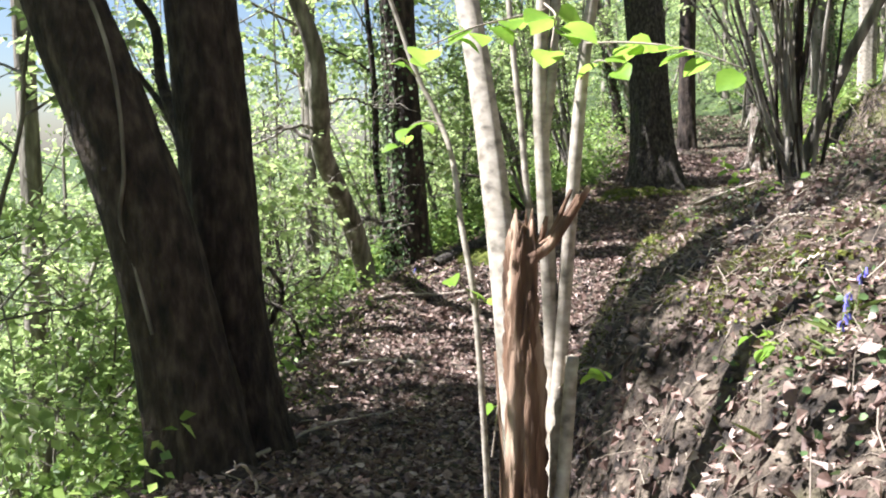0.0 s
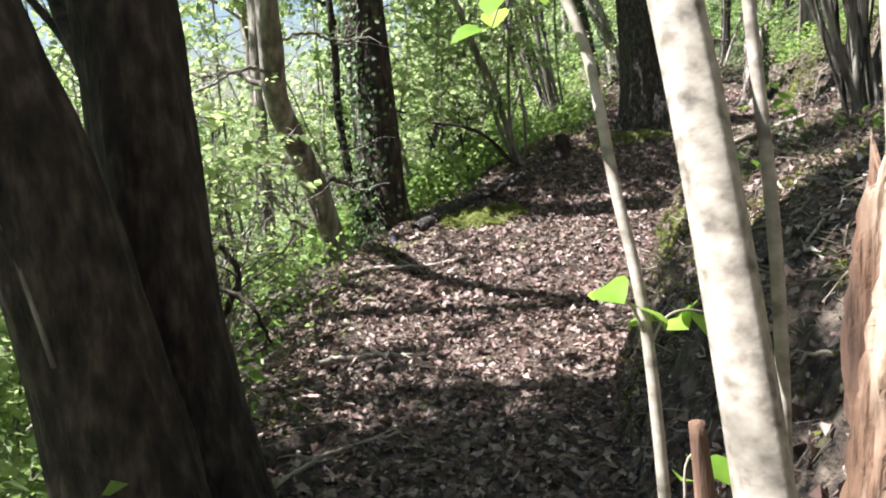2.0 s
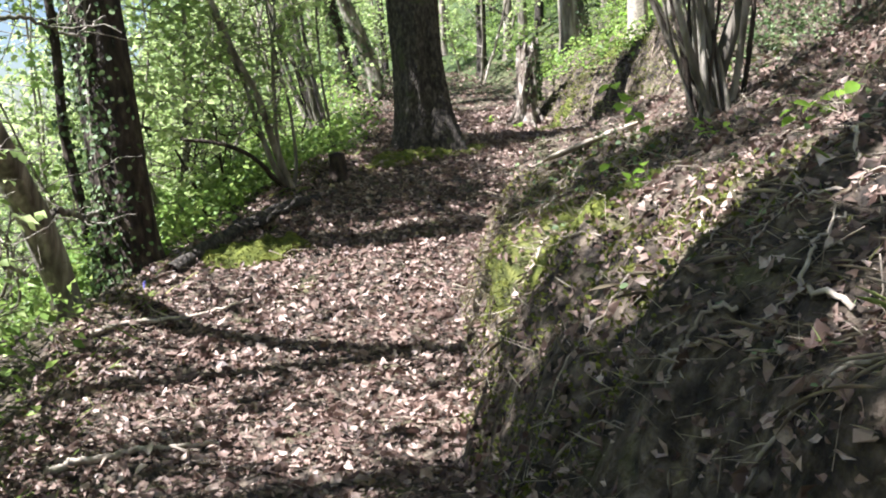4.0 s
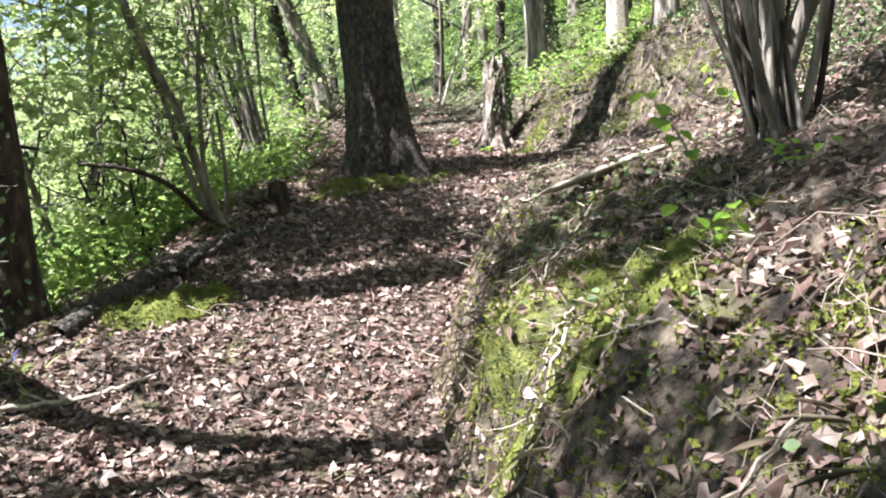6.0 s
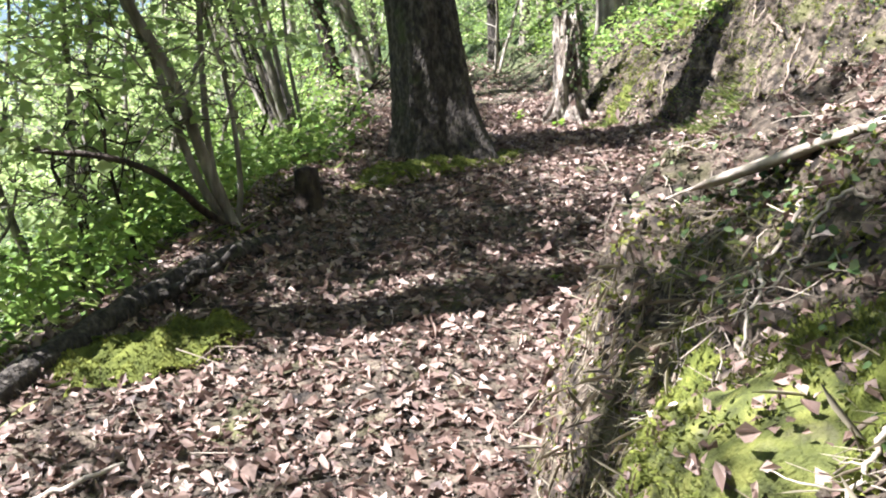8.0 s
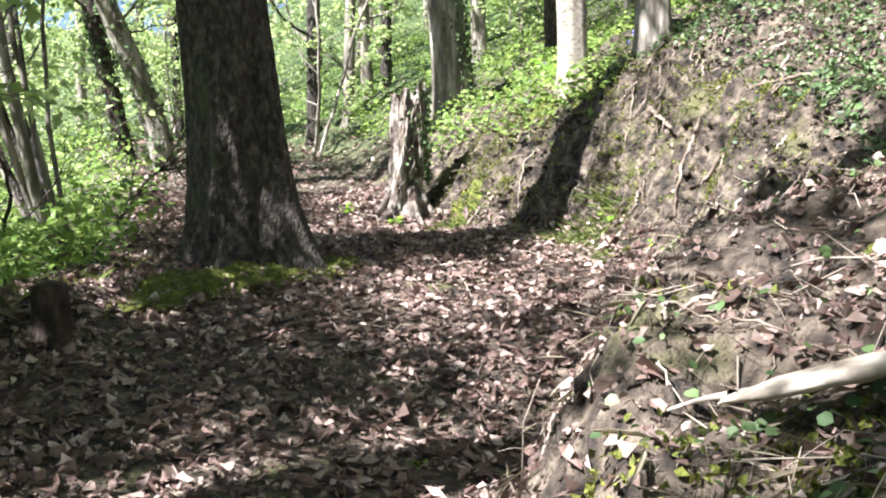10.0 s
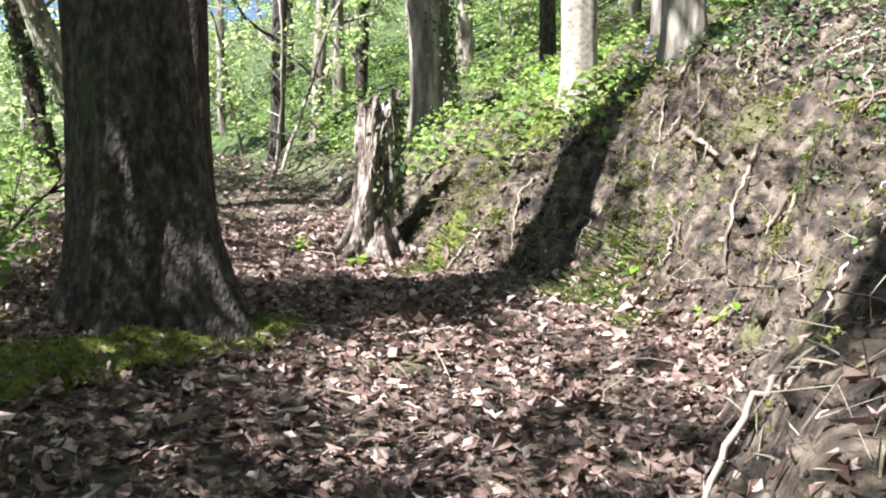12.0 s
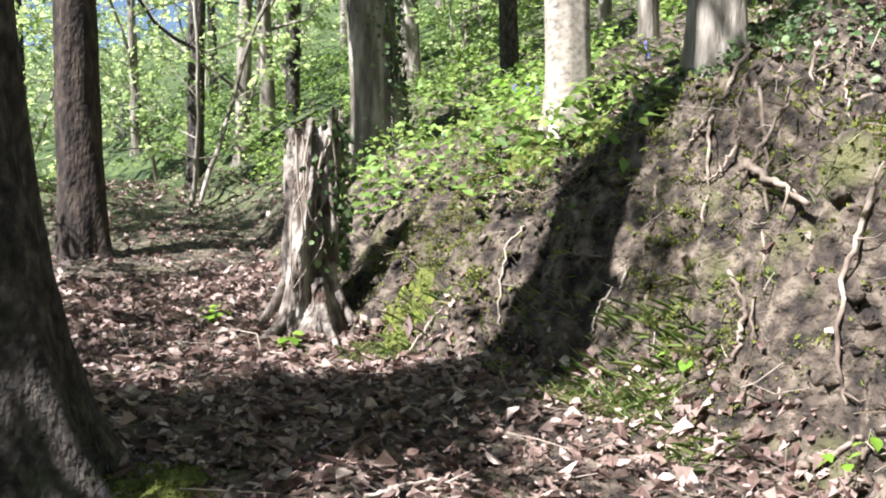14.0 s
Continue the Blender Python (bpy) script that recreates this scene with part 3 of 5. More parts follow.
slim = build_tree("tree", (-1.78, 13.5), (-0.02, 0.0), 9, 0.085, 0.05, M_GREY, "slim crooked grey tree on the slope below", flare=1.3, seed=18, bend=0.5, low=0.48, limbs=9, sprays=8, leaf=0.10, bias=(0.1, 0.3, 0.0))
# high limbs added to dapple the path and darken the oak's foot
shade_crown(slim, np.array(slim.location), (-1.8, 13.5), -0.02, 9, (1.8, 5.6), (12.9, 14.0), (5.5, 8.6), np.random.RandomState(41), M_GREY, 10)
shade_crown(slim, np.array(slim.location), (-1.8, 13.5), -0.02, 8, (2.4, 4.3), (14.3, 15.2), (5.5, 8.6), np.random.RandomState(42), M_GREY, 11)
# tall tree added so its trunk and extra limbs shade path and bank
tall = build_tree("tree", (-4.2, 10.05), (0.0, 0.0), 13, 0.125, 0.07, M_GREY, "tall straight grey tree added on the slope below for shade", flare=1.3, seed=26, low=0.62, limbs=16, limb_len=3.0, leaf=0.10, sprays=9)
shade_crown(tall, np.array(tall.location), (-4.2, 10.0), 0.0, 14, (3.4, 5.4), (7.4, 8.8), (7.0, 10.0), np.random.RandomState(44), M_GREY, 10)
# another tall tree added for the shade of its crown
build_tree("tree", (-5.0, 7.9), (0.0, 0.0), 13, 0.14, 0.07, M_GREY, "tall straight grey tree added on the slope below for shade", flare=1.3, seed=27, low=0.55, limbs=16, limb_len=3.0, leaf=0.10, sprays=9)
build_tree("tree", (-1.9, 14.9), (-0.1, 0.05), 9, 0.09, 0.04, M_GREY, "slender grey tree on the slope below", flare=1.2, seed=19, bend=1.5, low=0.45, limbs=10, sprays=9, leaf=0.10, count=26, bias=(0.1, 0.2, 0.0))
# third tall tree, added to darken the bank and path
build_tree("tree", (-5.4, 6.0), (0.0, 0.0), 13, 0.13, 0.07, M_GREY, "tall straight grey tree added on the slope below for shade", flare=1.3, seed=28, low=0.55, limbs=16, limb_len=3.0, leaf=0.10, sprays=9)



def bent_tree(ctrl, radii, mat, label, seed, limbs=0, length=1.8, low=0.6, ivy=0, ivy_top=1.0, branches=()):
    """A tree whose trunk follows its own crooked line."""
    r = np.random.RandomState(seed)
    b = (ctrl[0][0], ctrl[0][1], gz(ctrl[0][0], ctrl[0][1]) - 0.1)
    t = thing("tree", b, label, "tree")
    p = smooth_line(at_base([b] + list(ctrl[1:]), b), 80)
    rad = np.interp(np.linspace(0, 1, 80), np.linspace(0, 1, len(radii)), radii)
    g = Geo()
    tube(g, p, rad, 22, 0.2, 2.6, seed, lobes=4)
    g.part("trunk", mat, t)
    for line, r0 in branches:
        q_ = smooth_line(at_base(line, b), 30)
        q_[1:-1] += r.normal(0, 0.008, (28, 3))
        g = Geo()
        tube(g, q_, np.linspace(r0, r0 * 0.45, 30), 10, 0.25, 3, seed)
        g.part("branch", mat, t)
        gt = Geo()
        for _ in range(7):
            i = r.randint(8, 29)
            w = limb(q_[i], unit(q_[i] - q_[i - 1]) + r.normal(0, 0.8, 3), r.uniform(0.25, 0.7), r, 8, 0.25, 0.03)
            tube(gt, w, np.linspace(r0 * 0.3, 0.003, 8), 4, cap=False)
        tagged(gt.part("twig_growth", mat, t), kind="stuff")
    if limbs:
        gt, gl = Geo(), Geo()
        crown(gt, gl, p, r, limbs, length, low, 9, 24, 0.085, 0.022, 0.7, None, np.array(b))
        tagged(gt.part("branch_growth", mat, t), kind="stuff")
        if gl.n:
            tagged(gl.part("foliage", M_LEAF, t, "fresh green spring leaves"), kind="stuff")
    if ivy:
        k = int(80 * ivy_top)
        gi = Geo()
        ivy_on(gi, p[:k], rad[:k], ivy, r, None, 0.055)
        tagged(gi.part("ivy", M_IVY, t, "dark glossy climbing ivy"), kind="stuff")
    return t


bent_tree([(-0.93, 12.1, -0.3), (-0.95, 12.05, 0.0), (-1.073, 11.8, 0.528), (-1.193, 11.4, 0.979), (-1.324, 10.9, 1.467), (-1.31, 10.5, 2.04), (-1.35, 10.3, 2.6), (-1.7, 10.1, 3.6), (-2.1, 9.9, 5.0), (-2.3, 9.8, 6.5)],
          [0.15, 0.13, 0.125, 0.115, 0.105, 0.10, 0.09, 0.075, 0.055, 0.03], M_GREY, "crooked leaning grey tree at the slope edge", 61, 5, 1.4, 0.75,
          branches=(([(-1.02, 11.9, 0.62), (-1.2, 11.7, 0.83), (-1.45, 11.58, 0.92), (-1.59, 11.5, 0.88), (-1.56, 11.55, 0.72), (-1.42, 11.7, 0.41), (-1.2, 11.9, 0.18)], 0.042),
                    ([(-1.05, 11.85, 0.6), (-0.92, 11.9, 0.68), (-0.75, 12.05, 0.6), (-0.62, 12.2, 0.62)], 0.036),
                    ([(-1.3, 10.9, 1.5), (-1.7, 11.0, 1.75), (-2.0, 11.0, 1.72), (-2.5, 11.2, 2.0)], 0.03),
                    ([(-1.3, 10.6, 1.95), (-1.0, 10.7, 2.05), (-0.7, 10.9, 1.95), (-0.45, 11.2, 2.1)], 0.018),
                    ([(-1.3, 10.75, 1.7), (-1.55, 10.4, 1.75), (-1.95, 10.2, 1.55), (-2.3, 10.1, 1.6)], 0.02)))
bent_tree([(-0.70, 12.95, -0.4), (-0.72, 12.9, 0.0), (-0.753, 12.9, 0.444), (-0.866, 12.9, 1.265), (-0.88, 12.9, 2.185), (-1.0, 12.9, 3.6), (-1.1, 13.0, 5.2)], [0.06, 0.05, 0.045, 0.042, 0.04, 0.03, 0.02], M_BARK,
          "thin dark ivy-grown stem beside the ivy tree", 62, 3, 1.0, 0.7, 420, 0.8)
# ivy-clad leaning stems beyond the oak
bent_tree([(4.26, 21.0, 1.3), (4.25, 21.0, 1.5), (4.17, 21.0, 1.72), (4.02, 21.0, 2.38), (3.67, 21.0, 3.25), (3.0, 21.0, 5.0), (2.4, 21.0, 7.0), (2.0, 21.0, 9.0)], [0.17, 0.15, 0.14, 0.13, 0.12, 0.10, 0.07, 0.04], M_GREY,
          "leaning grey tree wrapped in ivy beyond the oak", 63, 12, 1.8, 0.55, 900, 0.75)
bent_tree([(4.0, 22.0, 1.3), (4.0, 22.0, 1.5), (3.98, 22.0, 1.64), (3.75, 22.0, 2.75), (3.6, 22.0, 3.5), (3.2, 22.0, 5.5), (3.0, 22.0, 8.0)], [0.13, 0.12, 0.11, 0.105, 0.10, 0.07, 0.04], M_BARK,
          "dark stem thick with ivy beyond the oak", 64, 8, 1.6, 0.6, 800, 0.7)


def bare_shrub(x, y, height, stems, seed, mat):
    """A leafless tangle of forking dark twigs."""
    r = np.random.RandomState(seed)
    b = (x, y, gz(x, y) - 0.05)
    t = thing("shrub", b, "tangled leafless shrub with crooked dark twigs on the slope", "shrub", "bare shrubs of the slope")
    gt = Geo()
    for _ in range(stems):
        p = limb((r.normal(0, 0.08), r.normal(0, 0.08), 0), (r.normal(0, 0.7), r.normal(0, 0.6), 1.0), height * r.uniform(0.7, 1.1), r, 16, 0.2, 0.02)
        g = Geo()
        tube(g, p, np.linspace(0.022, 0.006, 16), 7, 0.2, 3, seed)
        g.part("stem", mat, t)
        for _ in range(9):
            i = r.randint(4, 16)
            q_ = limb(p[i], unit(p[i] - p[i - 1]) + r.normal(0, 0.9, 3), height * r.uniform(0.15, 0.45), r, 10, 0.22, 0.02)
            tube(gt, q_, np.linspace(0.008, 0.003, 10), 5, cap=False)
            for _ in range(4):
                j = r.randint(3, 10)
                w = limb(q_[j], unit(q_[j] - q_[j - 1]) + r.normal(0, 0.9, 3), height * r.uniform(0.06, 0.2), r, 6, 0.2, 0.0)
                tube(gt, w, np.linspace(0.004, 0.0015, 6), 3, cap=False)
    tagged(gt.part("twig_growth", mat, t), kind="stuff")


for k, (x, y, h_, n_) in enumerate(((-1.9, 9.9, 1.9, 4), (-2.5, 11.3, 2.6, 4), (-1.7, 12.7, 2.4, 4), (-2.9, 13.0, 3.0, 4), (-0.4, 13.9, 2.0, 3), (0.3, 14.1, 2.2, 3), (-3.3, 9.2, 2.8, 4), (1.9, 16.9, 2.4, 3))):
    bare_shrub(x, y, h_, n_, 700 + k, M_BARK if k % 2 else M_GREY)

# slim far trunks further along the wood
FAR_TRUNKS = [(7.4, 24.2), (7.9, 23.9), (8.6, 24.6), (9.4, 25.5), (9.9, 23.0), (10.8, 24.5), (6.0, 27.0), (11.5, 27.0), (8.2, 29.0), (10.2, 30.5), (12.8, 30.0), (5.0, 31.0), (7.0, 34.0), (13.5, 25.0),
              (14.5, 29.0), (9.6, 20.6), (11.2, 20.8), (12.5, 22.5), (3.2, 26.0), (9.2, 18.2), (11.8, 18.0)]
for i, (x, y) in enumerate(FAR_TRUNKS):
    q = np.random.RandomState(i)
    build_tree("tree", (x, y), (q.normal(-0.03, 0.03), q.normal(0, 0.02)), 10 + q.uniform(-2, 2), q.uniform(0.08, 0.14), 0.05, M_GREY if i % 3 else M_OAK, "slim grey woodland tree further along the path", flare=1.3,
               sides=12, limbs=9, seed=100 + i, low=0.25, rings=30, group="far woodland trees", sprays=6, count=22, leaf=0.09, limb_len=2.2)


# ---- thicket saplings ----
def build_sapling(seed, height, stems, leaf, limbs, label, mat=None, spread=0.5):
    r = np.random.RandomState(seed)
    s = thing("sapling", (0, 0, 0), label, "sapling", "saplings of the slope thicket")
    gl = Geo()
    gt = Geo()
    for _ in range(stems):
        p = limb((r.normal(0, 0.06), r.normal(0, 0.06), -0.15), (r.normal(0, spread), r.normal(0, spread), 2.0), height * r.uniform(0.75, 1.1), r, 22, 0.07, 0.03)
        gs = Geo()
        tube(gs, p, np.linspace(0.028 * height / 5, 0.006, len(p)), 7, 0.15, 3, seed)
        gs.part("stem", mat or M_GREY, s)
        crown(gt, gl, p, r, limbs, 0.28 * height, 0.06, 4, 22, leaf, 0.010, 0.6)
    tagged(gt.part("twig_growth", mat or M_GREY, s), kind="stuff")
    tagged(gl.part("foliage", M_LEAF, s, "small bright spring leaves"), kind="stuff")
    return s


SAPLINGS = [build_sapling(21, 5.5, 2, 0.08, 10, "slim leafy sapling with grey stems"), build_sapling(22, 4.2, 3, 0.075, 8, "bushy young tree with fresh green leaves"),
            build_sapling(23, 7.0, 2, 0.085, 11, "tall thin leafy sapling"), build_sapling(24, 2.6, 4, 0.075, 6, "low leafy shrub on the slope"),
            build_sapling(25, 6.2, 3, 0.10, 13, "dense leafy hazel added on the slope for shade")]
SPOTS, LOW, MID = [], [], []
q = np.random.RandomState(77)
tries = 0
while len(SPOTS) < 78 and tries < 5000:
    tries += 1
    x, y = q.uniform(-16, 5), q.uniform(3, 40)
    edge = float(along(y, PATH_EDGE))
    if x > edge - 0.9 or (y < 11 and x > -3.0) or (y < 6.5 and x > -5.5):
        continue
    near = (edge - x) < 4
    if min([math.hypot(x - a, y - b) for a, b in SPOTS] + [9]) < (0.9 if near else 1.5):
        continue
    if 7.6 < y < 11.6 and x > -9:
        continue
    if 11.6 <= y < 16 and x > -8 and q.rand() < 0.2:
        continue
    SPOTS.append((x, y))
for x, y in [(-2.6, 8.6), (-3.4, 10.2), (-3.0, 7.4), (-4.2, 8.8), (-2.4, 10.9), (-5.0, 10.4), (-5.8, 9.0)]:
    LOW.append((x, y))
# dense hazels added, mostly beyond view, to shade path and oak foot
for x, y in [(-3.3, 7.6), (-5.6, 4.7), (-5.3, 3.5), (-5.0, 2.4), (-4.8, 1.2), (-4.5, 0.0), (-3.6, 14.0), (0.1, 14.75)]:
    MID.append((x, y))
for x, y in [(9.0, 26.5), (10.5, 28.0), (12.0, 24.0), (6.5, 29.5), (8.8, 31.5), (11.0, 33.0), (14.0, 27.0), (5.5, 33.0), (10.0, 22.0), (12.0, 19.5), (13.5, 21.0), (7.6, 26.0), (3.0, 29.0), (4.5, 26.0), (9.0, 35.0), (13, 33), (6.8, 22.8), (5.0, 24.5)]:
    SPOTS.append((x, y))
used = set()
for i, (x, y) in enumerate(SPOTS + MID + LOW):
    k = q.randint(0, 4) if i < len(SPOTS) else (4 if i < len(SPOTS) + len(MID) else 3)
    m = pose(x, y, gz(x, y), 0, 0, q.uniform(0, 360))
    if k not in used:
        used.add(k)
        SAPLINGS[k].matrix_basis = m
    else:
        copy_thing(SAPLINGS[k], m)


# ---- tall trees up the hill and behind the walk, added so their crowns shut out sky light ----
def build_canopy(seed):
    r = np.random.RandomState(seed)
    t = thing("tree", (0, 0, 0), "tall grey woodland tree with a spreading spring crown, added to block sky light", "tree", "tall trees of the hillside")
    p = smooth_line([(0, 0, -0.3), (0.1, 0, 3), (-0.1, 0.1, 7), (0.1, 0.1, 12)], 40)
    g = Geo()
    tube(g, p, np.linspace(0.2, 0.05, 40), 14, 0.15, 2.5, seed, lobes=5)
    g.part("trunk", M_GREY, t)
    gt, gl = Geo(), Geo()
    crown(gt, gl, p, r, 16, 3.6, 0.38, 8, 24, 0.13, 0.035, 1.3)
    tagged(gt.part("branch_growth", M_GREY, t), kind="stuff")
    tagged(gl.part("foliage", M_LEAF, t, "fresh green spring leaves"), kind="stuff")
    return t


CANOPY = [build_canopy(31), build_canopy(32)]
# mostly out of view; they deepen the shade under the wood
for i, (x, y) in enumerate([(6.5, 6.5), (8.5, 9.5), (5.5, 2.5), (10.5, 12.5), (9.5, 5.5), (12.0, 9.0), (10.8, 15.8), (13.5, 13.0), (13.5, 17.5), (7.5, -1.0), (3.5, -3.0), (0.5, -6.0), (-2.5, -5.0), (11.5, 2.0), (15.5, 10.5), (15.0, 20.5),
                            (4.5, -8.0), (8.5, -5.0), (16.5, 15.0), (14.0, 5.5), (-5.5, -4.0), (-3.5, -9.0)]):
    m = pose(x, y, gz(x, y), 0, 0, 67 * i)
    if i < 2:
        CANOPY[i].matrix_basis = m
    else:
        copy_thing(CANOPY[i % 2], m)


# ---- hazel stool with the broken snag, close to the path ----
def one_stem(parent, base, ctrl, r0, r1, mat, name="stem", sides=14, rough=0.08, seed=0, n=48, label=""):
    g = Geo()
    p = smooth_line(at_base(ctrl, base), n)
    tube(g, p, np.linspace(r0, r1, n), sides, rough, 2.5, seed)
    g.part(name, mat, parent, label)
    return p


def leaf_sprig(parent, base, ctrl, count, size, seed, mat=None, radius=0.004):
    """A thin leafy shoot with a few broad toothed leaves."""
    r = np.random.RandomState(seed)
    p = smooth_line(at_base(ctrl, base), 12)
    g = Geo()
    tube(g, p, np.linspace(radius, radius * 0.5, 12), 6)
    g.part("shoot", M_TWIG, parent)
    for k in range(count):
        i = int(3 + 8.9 * (k + 0.5) / count)
        az = r.uniform(0, 6.28)
        way = unit(np.array([math.cos(az), math.sin(az), r.uniform(-0.6, 0.1)]))
        s = size * r.uniform(0.7, 1.2)
        gl = Geo()
        stalk = np.array([p[i], p[i] + way * 0.02 + [0, 0, -0.004]])
        leaves(gl, [stalk[1]], [way], [unit(np.array([r.normal(0, 0.35), r.normal(0, 0.35), 1.0]))], s, s * 0.85, 0.12, r.uniform(0.15, 0.4), toothed=True)
        tube(gl, np.array([stalk[0], (stalk[0] + stalk[1]) / 2, stalk[1]]), 0.0015, 4)
        gl.part("leaf", mat or M_LIME, parent)


def build_hazel_stool():
    base = (0.26, 3.15, gz(0.26, 3.15) - 0.05)
    z0 = base[2]
    h = thing("hazel", base, "pale smooth-stemmed hazel clump growing beside the path", "shrub")
    main = one_stem(h, base, [(0.295, 3.18, z0 - 0.1), (0.272, 3.25, 0.3), (0.243, 3.36, 0.75), (0.193, 3.52, 1.33), (0.128, 3.68, 1.85), (0.055, 3.80, 2.3), (-0.1, 3.9, 3.4), (-0.1, 3.9, 5.0)], 0.058, 0.036, M_PALE, sides=24, rough=0.10)
    thin = one_stem(h, base, [(0.19, 3.6, z0 - 0.1), (0.165, 3.6, 0.3), (0.122, 3.63, 0.93), (0.07, 3.68, 1.25), (0.035, 3.75, 1.5), (-0.03, 3.8, 1.68), (-0.11, 3.82, 1.84), (-0.2, 3.85, 2.1), (-0.4, 3.85, 2.6)], 0.0135, 0.008, M_PALE, seed=2)
    for ctrl, a, b in (([(0.36, 3.0, z0 - 0.1), (0.355, 3.03, 0.4), (0.345, 3.06, 0.9), (0.315, 3.08, 1.4), (0.30, 3.1, 1.75), (0.31, 3.1, 2.2), (0.3, 3.1, 3.2)], 0.030, 0.018),
                       ([(0.305, 3.09, 1.52), (0.335, 3.1, 1.75), (0.35, 3.12, 2.0), (0.40, 3.2, 2.6)], 0.019, 0.012),
                       ([(0.40, 2.98, z0 - 0.1), (0.355, 3.0, 0.5), (0.375, 3.05, 1.0), (0.405, 3.07, 1.45), (0.44, 3.1, 1.85), (0.50, 3.1, 2.3), (0.6, 3.1, 3.1)], 0.026, 0.016),
                       ([(0.33, 2.85, z0 - 0.1), (0.345, 2.88, 0.3), (0.375, 2.95, 0.62), (0.40, 3.0, 0.9)], 0.024, 0.02),
                       ([(0.34, 3.45, z0 - 0.1), (0.33, 3.5, 0.9), (0.29, 3.55, 1.5), (0.25, 3.6, 1.9), (0.22, 3.65, 2.3), (0.2, 3.7, 3.0)], 0.014, 0.009)):
        one_stem(h, base, ctrl, a, b, M_PALE, seed=len(ctrl))
    one_stem(h, base, [(0.255, 3.62, z0 - 0.1), (0.245, 3.62, 0.3), (0.225, 3.6, 0.6), (0.205, 3.6, 0.79)], 0.033, 0.016, M_ROTTEN, "broken_stub", 10, 0.25, 5, 20, "short splintered broken stub")
    # leaves that spring from the stems
    for ctrl, n, s, k in (([(0.12, 3.63, 0.93), (0.15, 3.63, 0.985), (0.19, 3.64, 1.0), (0.24, 3.66, 0.99)], 4, 0.085, 1), ([(0.122, 3.63, 0.94), (0.085, 3.62, 1.02), (0.045, 3.61, 1.06), (0.02, 3.6, 1.07)], 3, 0.075, 21),
                          ([(0.19, 3.72, 0.35), (0.21, 3.7, 0.55), (0.22, 3.72, 0.66), (0.26, 3.72, 0.7)], 4, 0.075, 2),
                          ([(0.0, 3.7, 1.62), (-0.06, 3.72, 1.64), (-0.12, 3.72, 1.62), (-0.15, 3.72, 1.55)], 5, 0.075, 3),
                          ([(-0.1, 3.7, 1.8), (-0.14, 3.68, 1.86), (-0.17, 3.66, 1.86), (-0.2, 3.66, 1.84)], 3, 0.07, 4),
                          ([(0.31, 3.08, 1.96), (0.2, 2.95, 1.92), (0.08, 2.85, 1.88), (-0.05, 2.8, 1.82)], 7, 0.10, 5),
                          ([(0.31, 3.08, 1.98), (0.32, 2.9, 1.93), (0.3, 2.7, 1.88), (0.28, 2.6, 1.80)], 6, 0.10, 6),
                          ([(0.44, 3.07, 1.86), (0.55, 2.95, 1.85), (0.7, 2.85, 1.82), (0.85, 2.8, 1.76)], 7, 0.10, 7),
                          ([(0.42, 3.07, 1.75), (0.46, 3.05, 1.80), (0.49, 3.02, 1.80), (0.53, 3.0, 1.77)], 3, 0.08, 8),
                          ([(0.36, 3.0, 0.8), (0.42, 2.98, 0.86), (0.47, 2.98, 0.87), (0.5, 2.96, 0.85)], 3, 0.07, 9)):
        leaf_sprig(h, base, ctrl, n, s, k)
    # the dead snag
    b2 = (0.255, 2.93, gz(0.255, 2.93) - 0.1)
    snag = thing("snag", b2, "broken rotten upright stem with a torn splintered top", "stump")
    g = Geo()
    sides, n = 40, 90
    p = smooth_line(at_base([(0.26, 2.93, b2[2]), (0.255, 2.93, 0.4), (0.245, 2.93, 0.8), (0.235, 2.93, 1.1), (0.235, 2.93, 1.31)], b2), n)
    th = np.arange(sides) / sides * 2 * np.pi
    v = []
    for i in range(n):
        u = i / (n - 1)
        groove = 1 + 0.16 * np.sin(th * 5 + 1.3 * np.sin(u * 4)) + 0.14 * vnoise(np.cos(th) * 3 + 60, np.sin(th) * 3 + u * 9) + 0.22 * vnoise(np.cos(th) * 7 + 20, np.sin(th) * 7 + u * 22)
        rad = (0.062 - 0.018 * u) * groove * np.where(u > 0.9, 1 - (u - 0.9) * 2.0, 1)
        top = (0.05 * vnoise(np.cos(th) * 4 + 9, np.sin(th) * 4) + 0.03 * np.sin(th * 7)) * max(0, u - 0.85) / 0.15
        v.append(np.stack([p[i][0] + rad * np.cos(th), p[i][1] + rad * np.sin(th), p[i][2] + top], 1))
    j = np.arange(sides)
    i0 = np.arange(n - 1)[:, None] * sides
    q = np.stack([i0 + j, i0 + (j + 1) % sides, i0 + sides + (j + 1) % sides, i0 + sides + j], -1).reshape(-1, 4)
    vv = np.concatenate([np.concatenate(v), [p[-1] + [0, 0, -0.06]]])
    t = np.stack([(n - 1) * sides + j, (n - 1) * sides + (j + 1) % sides, np.full(sides, n * sides)], 1)
    g.add(vv, q, t)
    g.part("stem", M_ROTTEN, snag)
    for k, (dx, dz, r0) in enumerate(((0.165, 0.16, 0.020), (0.14, 0.135, 0.016), (0.12, 0.15, 0.012), (0.05, 0.07, 0.014), (-0.03, 0.05, 0.018))):
        gs = Geo()
        pts = smooth_line([(0.0 - 0.01 * k, 0.012 * (k - 2), 1.22 - b2[2]), (0.02 + dx * 0.3, 0.012 * (k - 2), 1.27 - b2[2]), (dx, 0.014 * (k - 2) - 0.04, 1.27 + dz - b2[2])], 14)
        tube(gs, pts, np.linspace(r0 * 1.2, r0 * 0.45, 14), 7, 0.5, 5, k)
